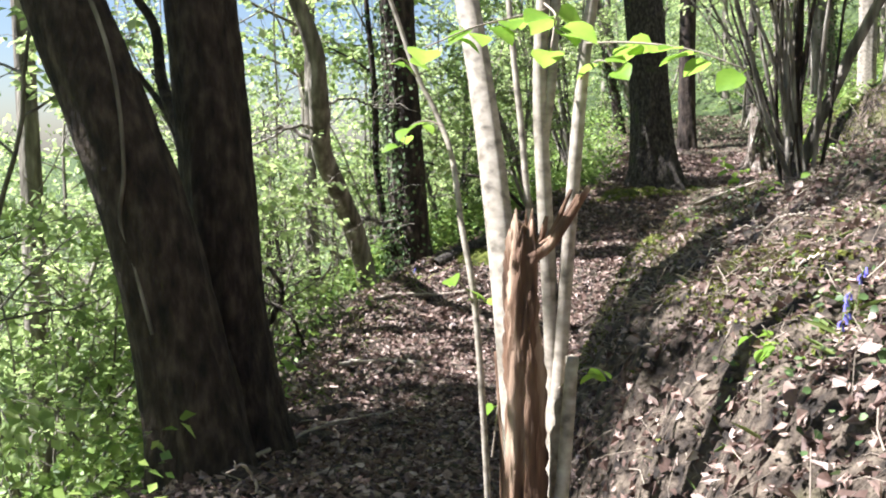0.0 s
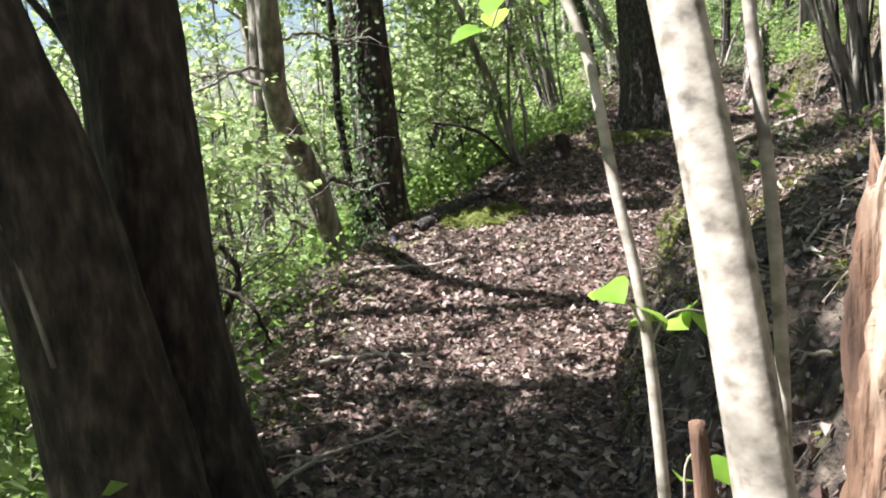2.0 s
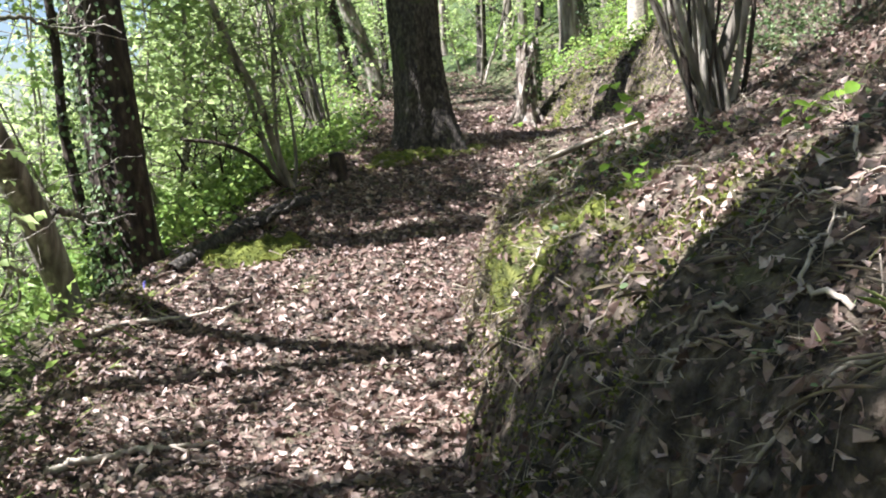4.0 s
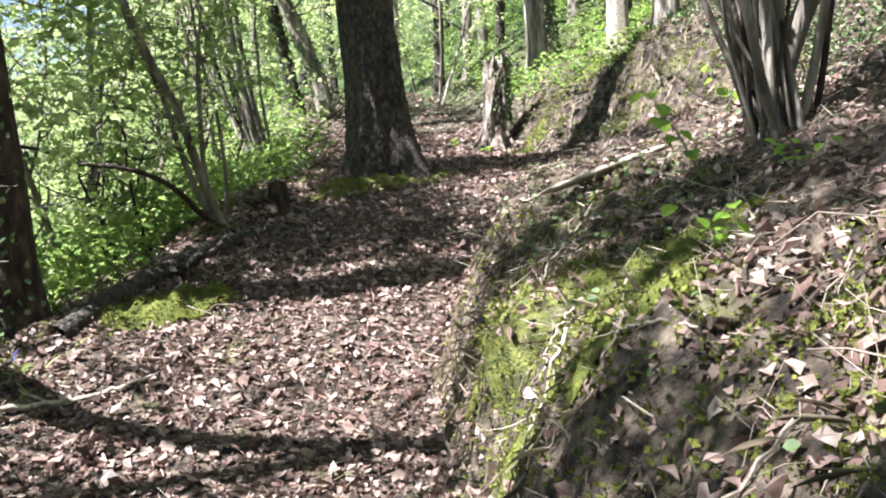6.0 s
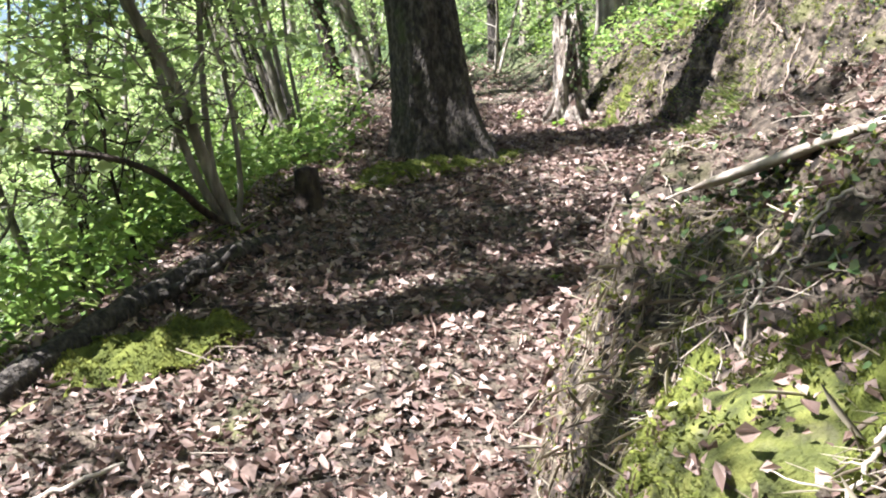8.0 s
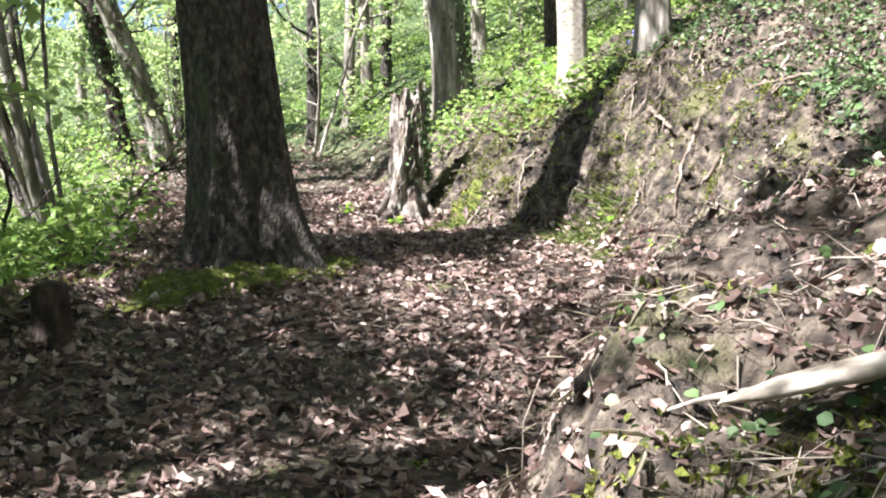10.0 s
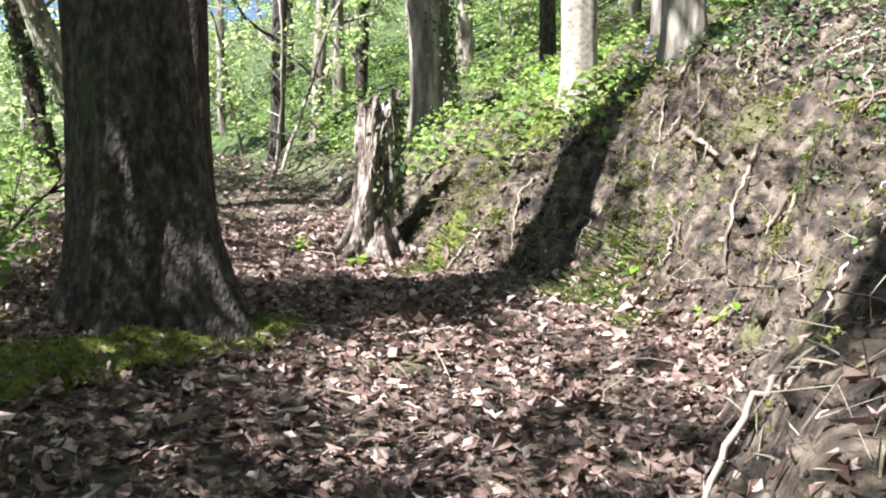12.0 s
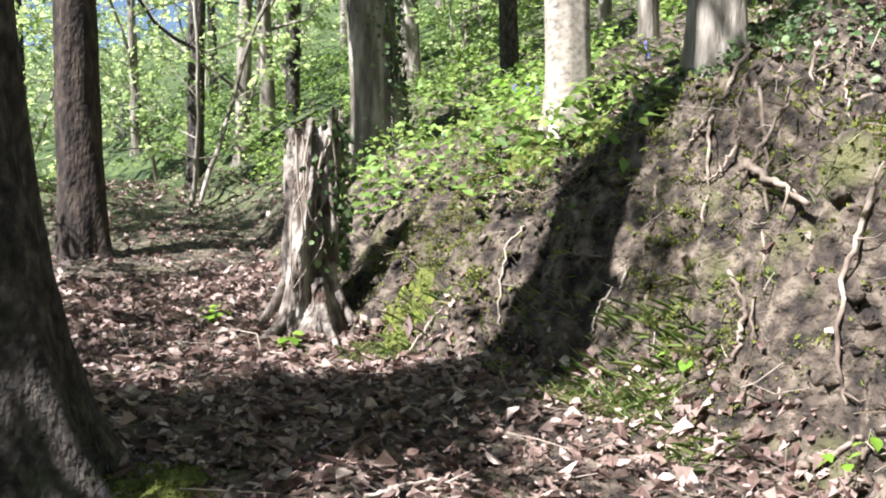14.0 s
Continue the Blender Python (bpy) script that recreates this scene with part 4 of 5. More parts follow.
        gs.part("splinter", M_ROTTEN, snag)


build_hazel_stool()


# ---- hazel coppice on the bank: many rods from one stool ----
def build_coppice(base, rods, label, lean, seed, mat, height=4.5, spread=0.35, r0=0.03, leaf_n=6, thick=0):
    r = np.random.RandomState(seed)
    b = (base[0], base[1], gz(*base) - 0.05)
    c = thing("coppice", b, label, "shrub")
    gt, gl = Geo(), Geo()
    for k in range(rods):
        az = r.uniform(0, 6.28)
        rr = spread * 0.55 * math.sqrt(r.rand())
        ra = (thick if k < 2 and thick else r0 * r.uniform(0.45, 1.1))
        p = limb((rr * math.cos(az), rr * math.sin(az), -0.1), (lean[0] + spread * r.normal(0, 1), lean[1] + spread * r.normal(0, 1), 1.6), height * r.uniform(0.6, 1.1), r, 20, 0.05, 0.02)
        g = Geo()
        tube(g, p, np.linspace(ra, ra * 0.45, len(p)), 9, 0.12, 3, k)
        g.part("stem", mat[k % len(mat)], c)
        crown(gt, gl, p, r, 3, 1.0, 0.45, leaf_n, 14, 0.06, 0.007, 0.5)
    tagged(gt.part("twig_growth", M_GREY, c), kind="stuff")
    tagged(gl.part("foliage", M_LEAF, c, "fresh spring leaves"), kind="stuff")


build_coppice((3.3, 9.2), 30, "multi-stemmed hazel coppice with dark and grey rods on the bank", (-0.25, 0.05), 5, [M_GREY, M_BARK, M_GREY], 4.5, 0.30, 0.024, 5, 0.06)
build_coppice((4.4, 8.6), 14, "multi-stemmed hazel higher on the bank", (-0.1, 0.05), 6, [M_GREY, M_BARK], 5, 0.22, 0.03, 5)
build_coppice((6.2, 11.2), 12, "hazel with many thin stems high on the bank", (0.0, 0.1), 7, [M_GREY, M_BARK], 5, 0.22, 0.03, 5)
build_coppice((2.35, 16.6), 9, "dark ivy-grown hazel behind the oak", (-0.5, 0.1), 9, [M_GREY, M_OAK], 6, 0.15, 0.03, 6, 0.05)
build_coppice((-2.0, 13.2), 6, "crooked bare-stemmed shrub on the slope", (-0.5, -0.1), 10, [M_BARK, M_GREY], 4.5, 0.35, 0.035, 5)
build_coppice((-2.4, 9.6), 6, "thin-stemmed shrub on the slope edge", (-0.2, 0.1), 14, [M_BARK, M_GREY], 4.0, 0.35, 0.02, 8)


def edge_hazel():
    base = (1.29, 13.88, gz(1.29, 13.88) - 0.06)
    h = thing("hazel", base, "grey hazel stems leaning out over the slope from the path edge", "shrub")
    r = np.random.RandomState(71)
    gt, gl = Geo(), Geo()
    for k, (ctrl, a) in enumerate((([base, (1.22, 13.87, 0.75), (1.098, 13.8, 1.1), (0.946, 13.7, 1.585), (0.737, 13.6, 2.0), (0.579, 13.5, 2.4), (0.2, 13.4, 3.4), (-0.1, 13.3, 4.6)], 0.042),
                                   ([base, (1.22, 13.9, 0.8), (1.17, 13.9, 1.0), (1.155, 13.9, 1.45), (1.173, 13.9, 2.08), (1.22, 13.9, 2.5), (1.25, 13.9, 4.0)], 0.026),
                                   ([base, (1.1, 13.85, 0.85), (0.95, 13.8, 1.3), (0.85, 13.8, 1.7), (0.62, 13.8, 2.3), (0.3, 13.8, 3.6)], 0.03),
                                   ([base, (1.05, 13.7, 0.75), (0.95, 13.45, 0.855), (0.756, 13.4, 1.014), (0.484, 13.4, 1.123), (0.141, 13.4, 1.18), (-0.15, 13.4, 1.3), (-0.5, 13.3, 1.35)], 0.026),
                                   ([base, (1.35, 13.95, 0.9), (1.32, 14.0, 1.5), (1.2, 14.1, 2.2), (1.1, 14.2, 3.6)], 0.02))):
        p = one_stem(h, base, ctrl, a * 1.15, a * 0.45, M_GREY if k != 3 else M_BARK, "stem", 12, 0.15, k, 50)
        crown(gt, gl, p, r, 6, 0.9, 0.45, 5, 18, 0.07, 0.007, 0.5, (-0.3, 0.1, 0), np.array(base))
    tagged(gt.part("twig_growth", M_GREY, h), kind="stuff")
    tagged(gl.part("foliage", M_LEAF, h, "fresh spring leaves"), kind="stuff")


edge_hazel()


def bare_branch(ctrl, r0, r1, label, seed, mat, name="branch", twigs=5, group="", flat=1.0):
    b = ctrl[0]
    r = np.random.RandomState(seed)
    t = thing(name, b, label, "branch", group)
    g = Geo()
    p = smooth_line(at_base(ctrl, b), 30)
    p[1:-1] += r.normal(0, 0.006, (28, 3))
    tube(g, p, np.linspace(r0, r1, 30), 9, 0.22, 4, seed)
    if flat != 1.0:
        ring = g.v[0][:270].reshape(30, 9, 3)
        mid = ring.mean(1, keepdims=True)
        ring[:, :, 2:] = mid[:, :, 2:] + (ring[:, :, 2:] - mid[:, :, 2:]) * flat
        g.v[0][:270] = ring.reshape(-1, 3)
    g.part("limb", mat, t)
    for k in range(twigs):
        i = r.randint(6, 29)
        d = unit(p[i] - p[i - 1]) + r.normal(0, 0.7, 3) * [1, 1, 0.5]
        q_ = limb(p[i], d, np.linalg.norm(p[-1] - p[0]) * r.uniform(0.12, 0.35), r, 7, 0.25, 0.0)
        gq = Geo()
        tube(gq, q_, np.linspace(r1 * 0.8, r1 * 0.25, 7), 5)
        gq.part("twig", mat, t)
    return t


# dark crooked limbs low on the slope beside the twin trunks
for k, ctrl in enumerate(([(-1.9, 9.6, -1.2), (-1.75, 9.5, -0.35), (-1.55, 9.4, 0.15), (-1.75, 9.4, 0.5), (-2.0, 9.6, 1.0)], [(-2.0, 9.6, -1.2), (-1.95, 9.4, -0.2), (-1.85, 9.4, 0.1), (-1.45, 9.2, -0.05), (-1.3, 9.2, -0.35)])):
    bare_branch(ctrl, 0.035, 0.012, "dark crooked low branch over the slope", 30 + k, M_BARK, twigs=7)


# ---- old stump at the bend ----
def build_stump():
    b = (5.47, 17.32, gz(5.47, 17.32) - 0.12)
    st = thing("tree_stump", b, "tall weathered broken stump with grey fibrous wood", "stump")
    n, sides = 130, 110
    th = np.arange(sides) / sides * 2 * np.pi
    cx, cy = np.cos(th), np.sin(th)
    v = []
    for i in range(n):
        u = i / (n - 1)
        z = 1.33 * u
        # a thick flange of root wood on the path side, widening to the ground
        flange = 0.17 * math.exp(-z / 0.30) * np.clip(np.cos(th - 4.95), 0, 1) ** 2 + 0.10 * math.exp(-z / 0.25) * np.clip(np.cos(th - 3.7), 0, 1) ** 3
        furrow = 0.030 * np.abs(vnoise(cx * 5 + 11 + 0.5 * math.sin(3 * u), cy * 5 + z * 1.1)) + 0.020 * np.abs(vnoise(cx * 13 + 30, cy * 13 + z * 3.5)) + 0.010 * vnoise(cx * 26 + 9, cy * 26 + z * 16)
        lump = 0.045 * vnoise(cx * 1.8 + 3, cy * 1.8 + z * 2.4) + 0.022 * vnoise(cx * 4 + 44, cy * 4 + z * 5.5)
        hollow = 0.05 * math.exp(-((z - 0.42) / 0.2) ** 2) * np.clip(np.cos(th - 4.35), 0, 1) ** 8
        rad = 0.168 - 0.015 * u + 0.05 * math.exp(-z / 0.15) + flange - furrow + lump - hollow
        ragged = max(0, u - 0.78) / 0.22
        top = ragged * (0.06 * vnoise(cx * 3 + 70, cy * 3) + 0.025 * vnoise(cx * 9 + 5, cy * 9) + 0.05 * np.cos(th - 5.6) - 0.10 * (np.abs((th - 4.6 + np.pi) % (2 * np.pi) - np.pi) < 0.35))
        lean = 0.05 * u - 0.03 * math.sin(3.0 * u)
        v.append(np.stack([rad * cx + lean, rad * cy, z + top], 1))
    inner = v[-1] * [0.72, 0.72, 1] + [0.014, 0, -0.07]
    v.append(inner)
    j = np.arange(sides)
    i0 = np.arange(n)[:, None] * sides
    q = np.stack([i0 + j, i0 + (j + 1) % sides, i0 + sides + (j + 1) % sides, i0 + sides + j], -1).reshape(-1, 4)
    vv = np.concatenate([np.concatenate(v), [[0.05, 0, 1.10]]])
    t = np.stack([n * sides + j, n * sides + (j + 1) % sides, np.full(sides, (n + 1) * sides)], 1)
    Geo().add(vv, q, t).part("trunk", M_STUMP, st)
    rg = np.random.RandomState(17)
    for k in range(9):
        az = rg.uniform(3.3, 6.0)
        g = Geo()
        pts = [((0.19 + rg.uniform(0, 0.02)) * math.cos(az + 0.35 * i * rg.uniform(-1, 1)), 0.19 * math.sin(az + 0.2 * i), 1.25 - 0.2 * i - rg.uniform(0, 0.1)) for i in range(5)]
        tube(g, smooth_line(pts, 24), np.linspace(0.007, 0.003, 24), 6, 0.3, 3, k)
        g.part("ivy_stem", M_TWIG, st)
    for k, (x_, z_) in enumerate(((0.09, 1.22), (-0.05, 1.18))):
        g = Geo()
        tube(g, smooth_line([(x_, -0.07, z_ - 0.25), (x_ + 0.01, -0.08, z_), (x_ + 0.03, -0.07, z_ + 0.09)], 10), np.linspace(0.035, 0.008, 10), 8, 0.5, 6, k)
        g.part("splinter", M_STUMP, st)
    for k, (az, ln) in enumerate(((3.6, 0.55), (4.6, 0.45), (2.7, 0.4), (5.5, 0.5))):
        g = Geo()
        tube(g, smooth_line([(0.12 * math.cos(az), 0.12 * math.sin(az), 0.42), (0.25 * math.cos(az), 0.25 * math.sin(az), 0.2), (ln * math.cos(az), ln * math.sin(az), 0.06)], 14), np.linspace(0.05, 0.02, 14), 9, 0.3, 3, k)
        g.part("root", M_STUMP, st)
    g = Geo()
    r = np.random.RandomState(3)
    line = np.stack([0 * np.linspace(0, 1, 20), 0 * np.linspace(0, 1, 20), np.linspace(0.5, 1.35, 20)], 1)
    ivy_on(g, line, np.full(20, 0.18), 420, r, 6.1, 0.05)
    tagged(g.part("ivy", M_IVY, st, "dark green ivy"), kind="stuff")


build_stump()


def small_stump(x, y, h, rad, seed, label):
    b = (x, y, gz(x, y) - 0.08)
    st = thing("tree_stump", b, label, "stump")
    g = Geo()
    tube(g, smooth_line([(0, 0, 0), (0.01, 0, h * 0.5), (0.0, 0.01, h)], 14), np.interp(np.linspace(0, 1, 14), [0, 0.3, 1], [rad * 1.4, rad, rad * 0.9]), 20, 0.3, 3, seed, lobes=5)
    g.part("trunk", M_BARK, st)


small_stump(1.86, 14.25, 0.36, 0.10, 4, "low dark cut stump at the path edge")


# ---- moss, stones and boulder ----
def moss_patch(x, y, rx, ry, turn, lift, seed, label="yellow-green moss cushion on the ground", tufts=500):
    r = np.random.RandomState(seed)
    ob = thing("moss_cushion", (x, y, gz(x, y)), label, "moss", "moss cushions")
    rings, seg = 9, 30
    c, s = math.cos(turn), math.sin(turn)

    def on(u, w):
        px, py = x + c * u * rx - s * w * ry, y + s * u * rx + c * w * ry
        rho = np.clip(np.hypot(u, w), 0, 1)
        z = terrain(px, py) + lift * np.sqrt(np.maximum(0, 1 - rho ** 2)) * (0.75 + 0.5 * vnoise(px * 9, py * 9)) + 0.012 * vnoise(px * 30, py * 30) - 0.02 * (rho > 0.98)
        return np.stack([px - x, py - y, z - ob.location.z], -1)

    a = np.arange(seg) / seg * 2 * np.pi
    wob = 1 + 0.45 * vnoise(np.cos(a) * 1.6 + seed, np.sin(a) * 1.6) + 0.2 * vnoise(np.cos(a) * 5 + seed, np.sin(a) * 5)
    v = [on(np.array([0.0]), np.array([0.0]))]
    for k in range(1, rings + 1):
        f = k / rings
        v.append(on(f * np.cos(a) * np.where(f > 0.5, wob, 1), f * np.sin(a) * np.where(f > 0.5, wob, 1)))
    t = [[0, 1 + k, 1 + (k + 1) % seg] for k in range(seg)]
    q = [[1 + (m - 1) * seg + k, 1 + m * seg + k, 1 + m * seg + (k + 1) % seg, 1 + (m - 1) * seg + (k + 1) % seg] for m in range(1, rings) for k in range(seg)]
    if lift >= 0.05:
        Geo().add(np.concatenate(v), q, t).part("cushion", M_MOSS, ob)
    rr, aa = np.abs(r.normal(0, 0.55, tufts)) if lift < 0.05 else np.sqrt(r.rand(tufts)) * 1.15, r.uniform(0, 6.28, tufts)
    p = on(rr * np.cos(aa), rr * np.sin(aa))
    g = Geo()
    sz = r.uniform(0.010, 0.028, tufts)
    leaves(g, p - [0, 0, 0.004], r.normal(0, 0.6, (tufts, 3)) + [0, 0, 0.9], unit(r.normal(0, 1, (tufts, 3))), sz, sz * 0.5, 0.1, 0.2, simple=True)
    tagged(g.part("moss", M_MOSS, ob), kind="stuff")


for k, (x, y, rx, ry, turn, lift, tufts) in enumerate([
        (0.66, 12.25, 0.52, 0.26, 0.30, 0.15, 3600), (0.3, 12.2, 0.25, 0.10, 0.1, 0.05, 500), (2.95, 15.0, 0.62, 0.30, 0.4, 0.07, 3400), (3.72, 15.2, 0.40, 0.24, 0.5, 0.06, 1600), (3.3, 15.15, 0.45, 0.22, 0.2, 0.08, 1600), (2.55, 14.75, 0.45, 0.18, 0.5, 0.05, 700),
        (5.75, 16.75, 0.22, 0.16, 0.4, 0.05, 500), (5.95, 16.35, 0.3, 0.14, 1.2, 0.04, 500), (6.75, 16.9, 0.28, 0.18, 0.3, 0.05, 500), (6.95, 16.45, 0.22, 0.15, 1.0, 0.05, 400), (6.5, 15.55, 0.22, 0.14, 0.8, 0.04, 400),
        (6.55, 14.35, 0.25, 0.16, 0.6, 0.03, 400), (6.05, 15.1, 0.2, 0.12, 1.3, 0.03, 350), (6.35, 13.8, 0.2, 0.15, 0.3, 0.03, 300), (4.35, 12.25, 0.16, 0.12, 0.6, 0.03, 300), (1.2, 14.2, 0.35, 0.12, 0.6, 0.05, 400),
        (2.05, 8.7, 0.22, 0.25, 0.5, 0.07, 1200), (1.98, 9.75, 0.16, 0.2, 0.5, 0.06, 700), (2.35, 8.5, 0.25, 0.2, 0.2, 0.06, 900), (1.35, 4.6, 0.3, 0.2, 1.0, 0.04, 500), (1.6, 5.4, 0.35, 0.22, 0.9, 0.04, 600), (1.62, 7.9, 0.25, 0.3, 0.4, 0.06, 1400), (1.9, 8.25, 0.3, 0.22, 0.7, 0.06, 1400), (1.45, 8.5, 0.14, 0.35, 0.3, 0.06, 1300), (1.7, 7.0, 0.2, 0.25, 0.5, 0.04, 500), (3.1, 10.4, 0.2, 0.12, 0.3, 0.03, 250)]):
    moss_patch(x, y, rx, ry, turn, lift, 200 + k, tufts=tufts)


def boulder(x, y, z, sx, sy, sz, seed, label, moss=True, tufts=2600, mat=None, fallen=0):
    st = thing("boulder", (x, y, z), label, "rock")
    bm = bmesh.new()
    bmesh.ops.create_icosphere(bm, subdivisions=4, radius=1.0)
    for vt in bm.verts:
        c = vt.co
        f = 1 + 0.20 * noise.noise(c * 1.3 + Vector((seed, 0, 0))) + 0.10 * noise.noise(c * 3.5 + Vector((0, seed, 0))) + 0.04 * noise.noise(c * 9)
        vt.co = Vector((c.x * sx, c.y * sy, c.z * sz)) * f
    bm.normal_update()
    pts = [(vt.co.copy(), vt.normal.copy()) for vt in bm.verts]
    me = bpy.data.meshes.new("stone")
    for f in bm.faces:
        f.smooth = True
    bm.to_mesh(me)
    bm.free()
    me.materials.append(mat or M_STONE)
    ob = new("stone", me)
    ob.parent = st
    if moss:
        r = np.random.RandomState(seed)
        up = [(a, b) for a, b in pts if b.z > -0.3 and noise.noise(a * 4) > -0.15]
        idx = r.randint(0, len(up), tufts)
        p = np.array([up[i][0] for i in idx]) + r.normal(0, 0.02, (tufts, 3))
        nn = np.array([up[i][1] for i in idx])
        sz_ = r.uniform(0.012, 0.03, tufts)
        g = Geo()
        leaves(g, p, nn + r.normal(0, 0.6, (tufts, 3)), unit(r.normal(0, 1, (tufts, 3))), sz_, sz_ * 0.4, 0.1, 0.2, simple=True)
        tagged(g.part("moss", M_MOSS, st, "thick yellow-green moss"), kind="stuff")
    if fallen:
        r = np.random.RandomState(seed + 1)
        up = [(a, b) for a, b in pts if b.z > 0.25]
        idx = r.randint(0, len(up), fallen)
        p = np.array([up[i][0] for i in idx]) + r.normal(0, 0.02, (fallen, 3)) + np.array((x, y, z))
        nn = np.array([up[i][1] for i in idx])
        s_ = r.uniform(0.025, 0.06, fallen)
        g = Geo()
        leaves(g, p + nn * 0.02, np.cross(nn, unit(r.normal(0, 1, (fallen, 3)))), unit(nn + r.normal(0, 0.4, (fallen, 3))), s_, s_ * 0.6, 0.2, 0.3, ragged=0.1)
        tagged(g.part("fallen_leaves", M_LITTER, smooth=False), "dry brown leaves lying on the mossy boulder", "leaf litter", kind="stuff")


boulder(2.20, 9.02, 0.08, 0.50, 0.62, 0.62, 3, "moss-covered boulder in the bank beside the path", tufts=12000, mat=M_MOSSROCK, fallen=420)
boulder(1.35, 13.75, 0.36, 0.16, 0.10, 0.06, 5, "flat pale stone at the path edge", False)
boulder(-0.25, 11.6, -0.10, 0.22, 0.09, 0.05, 6, "flat pale stone at the path edge", False)
boulder(5.55, 15.5, 0.98, 0.07, 0.05, 0.03, 7, "small pale stone in the leaf litter", False)
boulder(5.0, 14.2, 0.66, 0.05, 0.04, 0.025, 8, "small pale stone in the leaf litter", False)

# ---- fallen wood and roots ----
def lying(points, lift=0.02):
    return [(x, y, gz(x, y) + lift) for x, y in points]


bare_branch(lying([(-0.75, 10.95), (-0.5, 11.1), (0.0, 11.15), (0.45, 11.3)], 0.03), 0.022, 0.010, "pale fallen branch lying on the leaf litter", 1, M_BLEACHED, "fallen_branch", 2)
bare_branch(lying([(-0.1, 11.95), (0.3, 12.45), (0.75, 12.95), (1.15, 13.35), (1.5, 13.65)], 0.01), 0.075, 0.06, "dark mossy log lying along the path edge", 14, M_OAK, "log", 3)
bare_branch(lying([(-1.2, 5.7), (-0.95, 6.3), (-0.7, 6.85), (-0.35, 7.1)], 0.04), 0.018, 0.009, "grey fallen branch beside the twin trunks", 12, M_TWIG, "fallen_branch", 4)
bare_branch([(-0.95, 5.0, gz(-0.95, 5.0)), (-1.0, 5.02, gz(-0.95, 5.0) + 0.13), (-1.06, 5.0, gz(-0.95, 5.0) + 0.2), (-1.12, 4.98, gz(-0.95, 5.0) + 0.15)], 0.010, 0.006, "small hooked dead twig standing by the path", 13, M_TWIG, "stick", 1)
bare_branch(lying([(-0.95, 8.8), (-0.5, 8.85), (-0.1, 8.95)], 0.03), 0.022, 0.012, "grey fallen stick on the path", 2, M_BLEACHED, "fallen_branch", 2)


def split_log(a, b, width, thick, label):
    """A straight, flat piece of split wood with splintered ends, lying on the bank."""
    r = np.random.RandomState(9)
    u = np.linspace(0, 1, 40)
    x, y = a[0] + (b[0] - a[0]) * u, a[1] + (b[1] - a[1]) * u
    h = terrain(x, y)
    z = h[0] + (h[-1] - h[0]) * u
    z = z + 0.6 * max(0.0, float((h - z).max())) + thick
    t = thing("log", (x[0], y[0], z[0]), label, "wood")
    d = unit(np.array([x[-1] - x[0], y[-1] - y[0], z[-1] - z[0]]))
    side = unit(np.cross(d, [0, 0, 1]))
    up = np.cross(side, d)
    k = np.arange(14)
    th = k / 14 * 2 * np.pi
    v = []
    for i in range(40):
        taper = min(1.0, 0.25 + u[i] * 6, 0.35 + (1 - u[i]) * 5)
        w_ = width * taper * (1 + 0.12 * vnoise(u[i] * 7 + np.cos(th), np.sin(th) * 2 + 5)) * (1 + 0.3 * (np.abs(th - 1.5) < 0.4) * (u[i] > 0.6))
        c = np.array([x[i] - x[0], y[i] - y[0], z[i] - z[0]]) + side * 0.012 * math.sin(5 * u[i])
        v.append(c + (np.cos(th) * w_)[:, None] * side + (np.sin(th) * thick * taper * (1 + 0.25 * vnoise(u[i] * 12 + th, th)))[:, None] * up)
    i0 = np.arange(39)[:, None] * 14
    q = np.stack([i0 + k, i0 + (k + 1) % 14, i0 + 14 + (k + 1) % 14, i0 + 14 + k], -1).reshape(-1, 4)
    Geo().add(np.concatenate(v), q).part("split_wood", M_BLEACHED, t)
    for m in range(4):
        g = Geo()
        p0 = np.array([x[5 * m] - x[0], y[5 * m] - y[0], z[5 * m] - z[0]]) + side * width * r.uniform(-0.8, 0.8)
        tube(g, smooth_line([p0, p0 - d * 0.06 + up * 0.004, p0 - d * r.uniform(0.1, 0.2) + r.normal(0, 0.01, 3)], 8), np.linspace(0.012, 0.003, 8), 6, 0.3, 3, m)
        g.part("splinter", M_BLEACHED, t)


split_log((2.68, 10.60), (3.12, 9.88), 0.072, 0.022, "bleached split log lying on the bank")
bare_branch(lying([(4.6, 11.6), (4.3, 11.0), (4.0, 10.3), (3.9, 9.7)], 0.06), 0.02, 0.012, "pale fallen branch on the bank", 4, M_BLEACHED, "fallen_branch", 4)
bare_branch(lying([(5.9, 12.6), (5.2, 12.0), (4.7, 11.3), (4.4, 10.6)], 0.06), 0.025, 0.012, "long pale fallen branch on the bank", 5, M_BLEACHED, "fallen_branch", 4)
bare_branch(lying([(4.35, 14.85), (4.6, 14.9), (4.85, 14.85)], 0.02), 0.010, 0.006, "thin pale stick on the leaf litter", 6, M_BLEACHED, "fallen_branch", 2)
bare_branch(lying([(6.72, 13.7), (6.5, 13.82), (6.3, 13.8), (6.15, 13.92), (5.98, 13.98)], 0.03), 0.015, 0.012, "exposed root running down the cut bank", 7, M_ROOT, "root", 4)
bare_branch([(6.38, 14.98, 1.98), (6.346, 14.905, 1.965), (6.27, 14.73, 1.90), (6.17, 14.5, 1.80)], 0.024, 0.013, "short broken root sticking out of the bank", 8, M_ROOT, "root", 2)
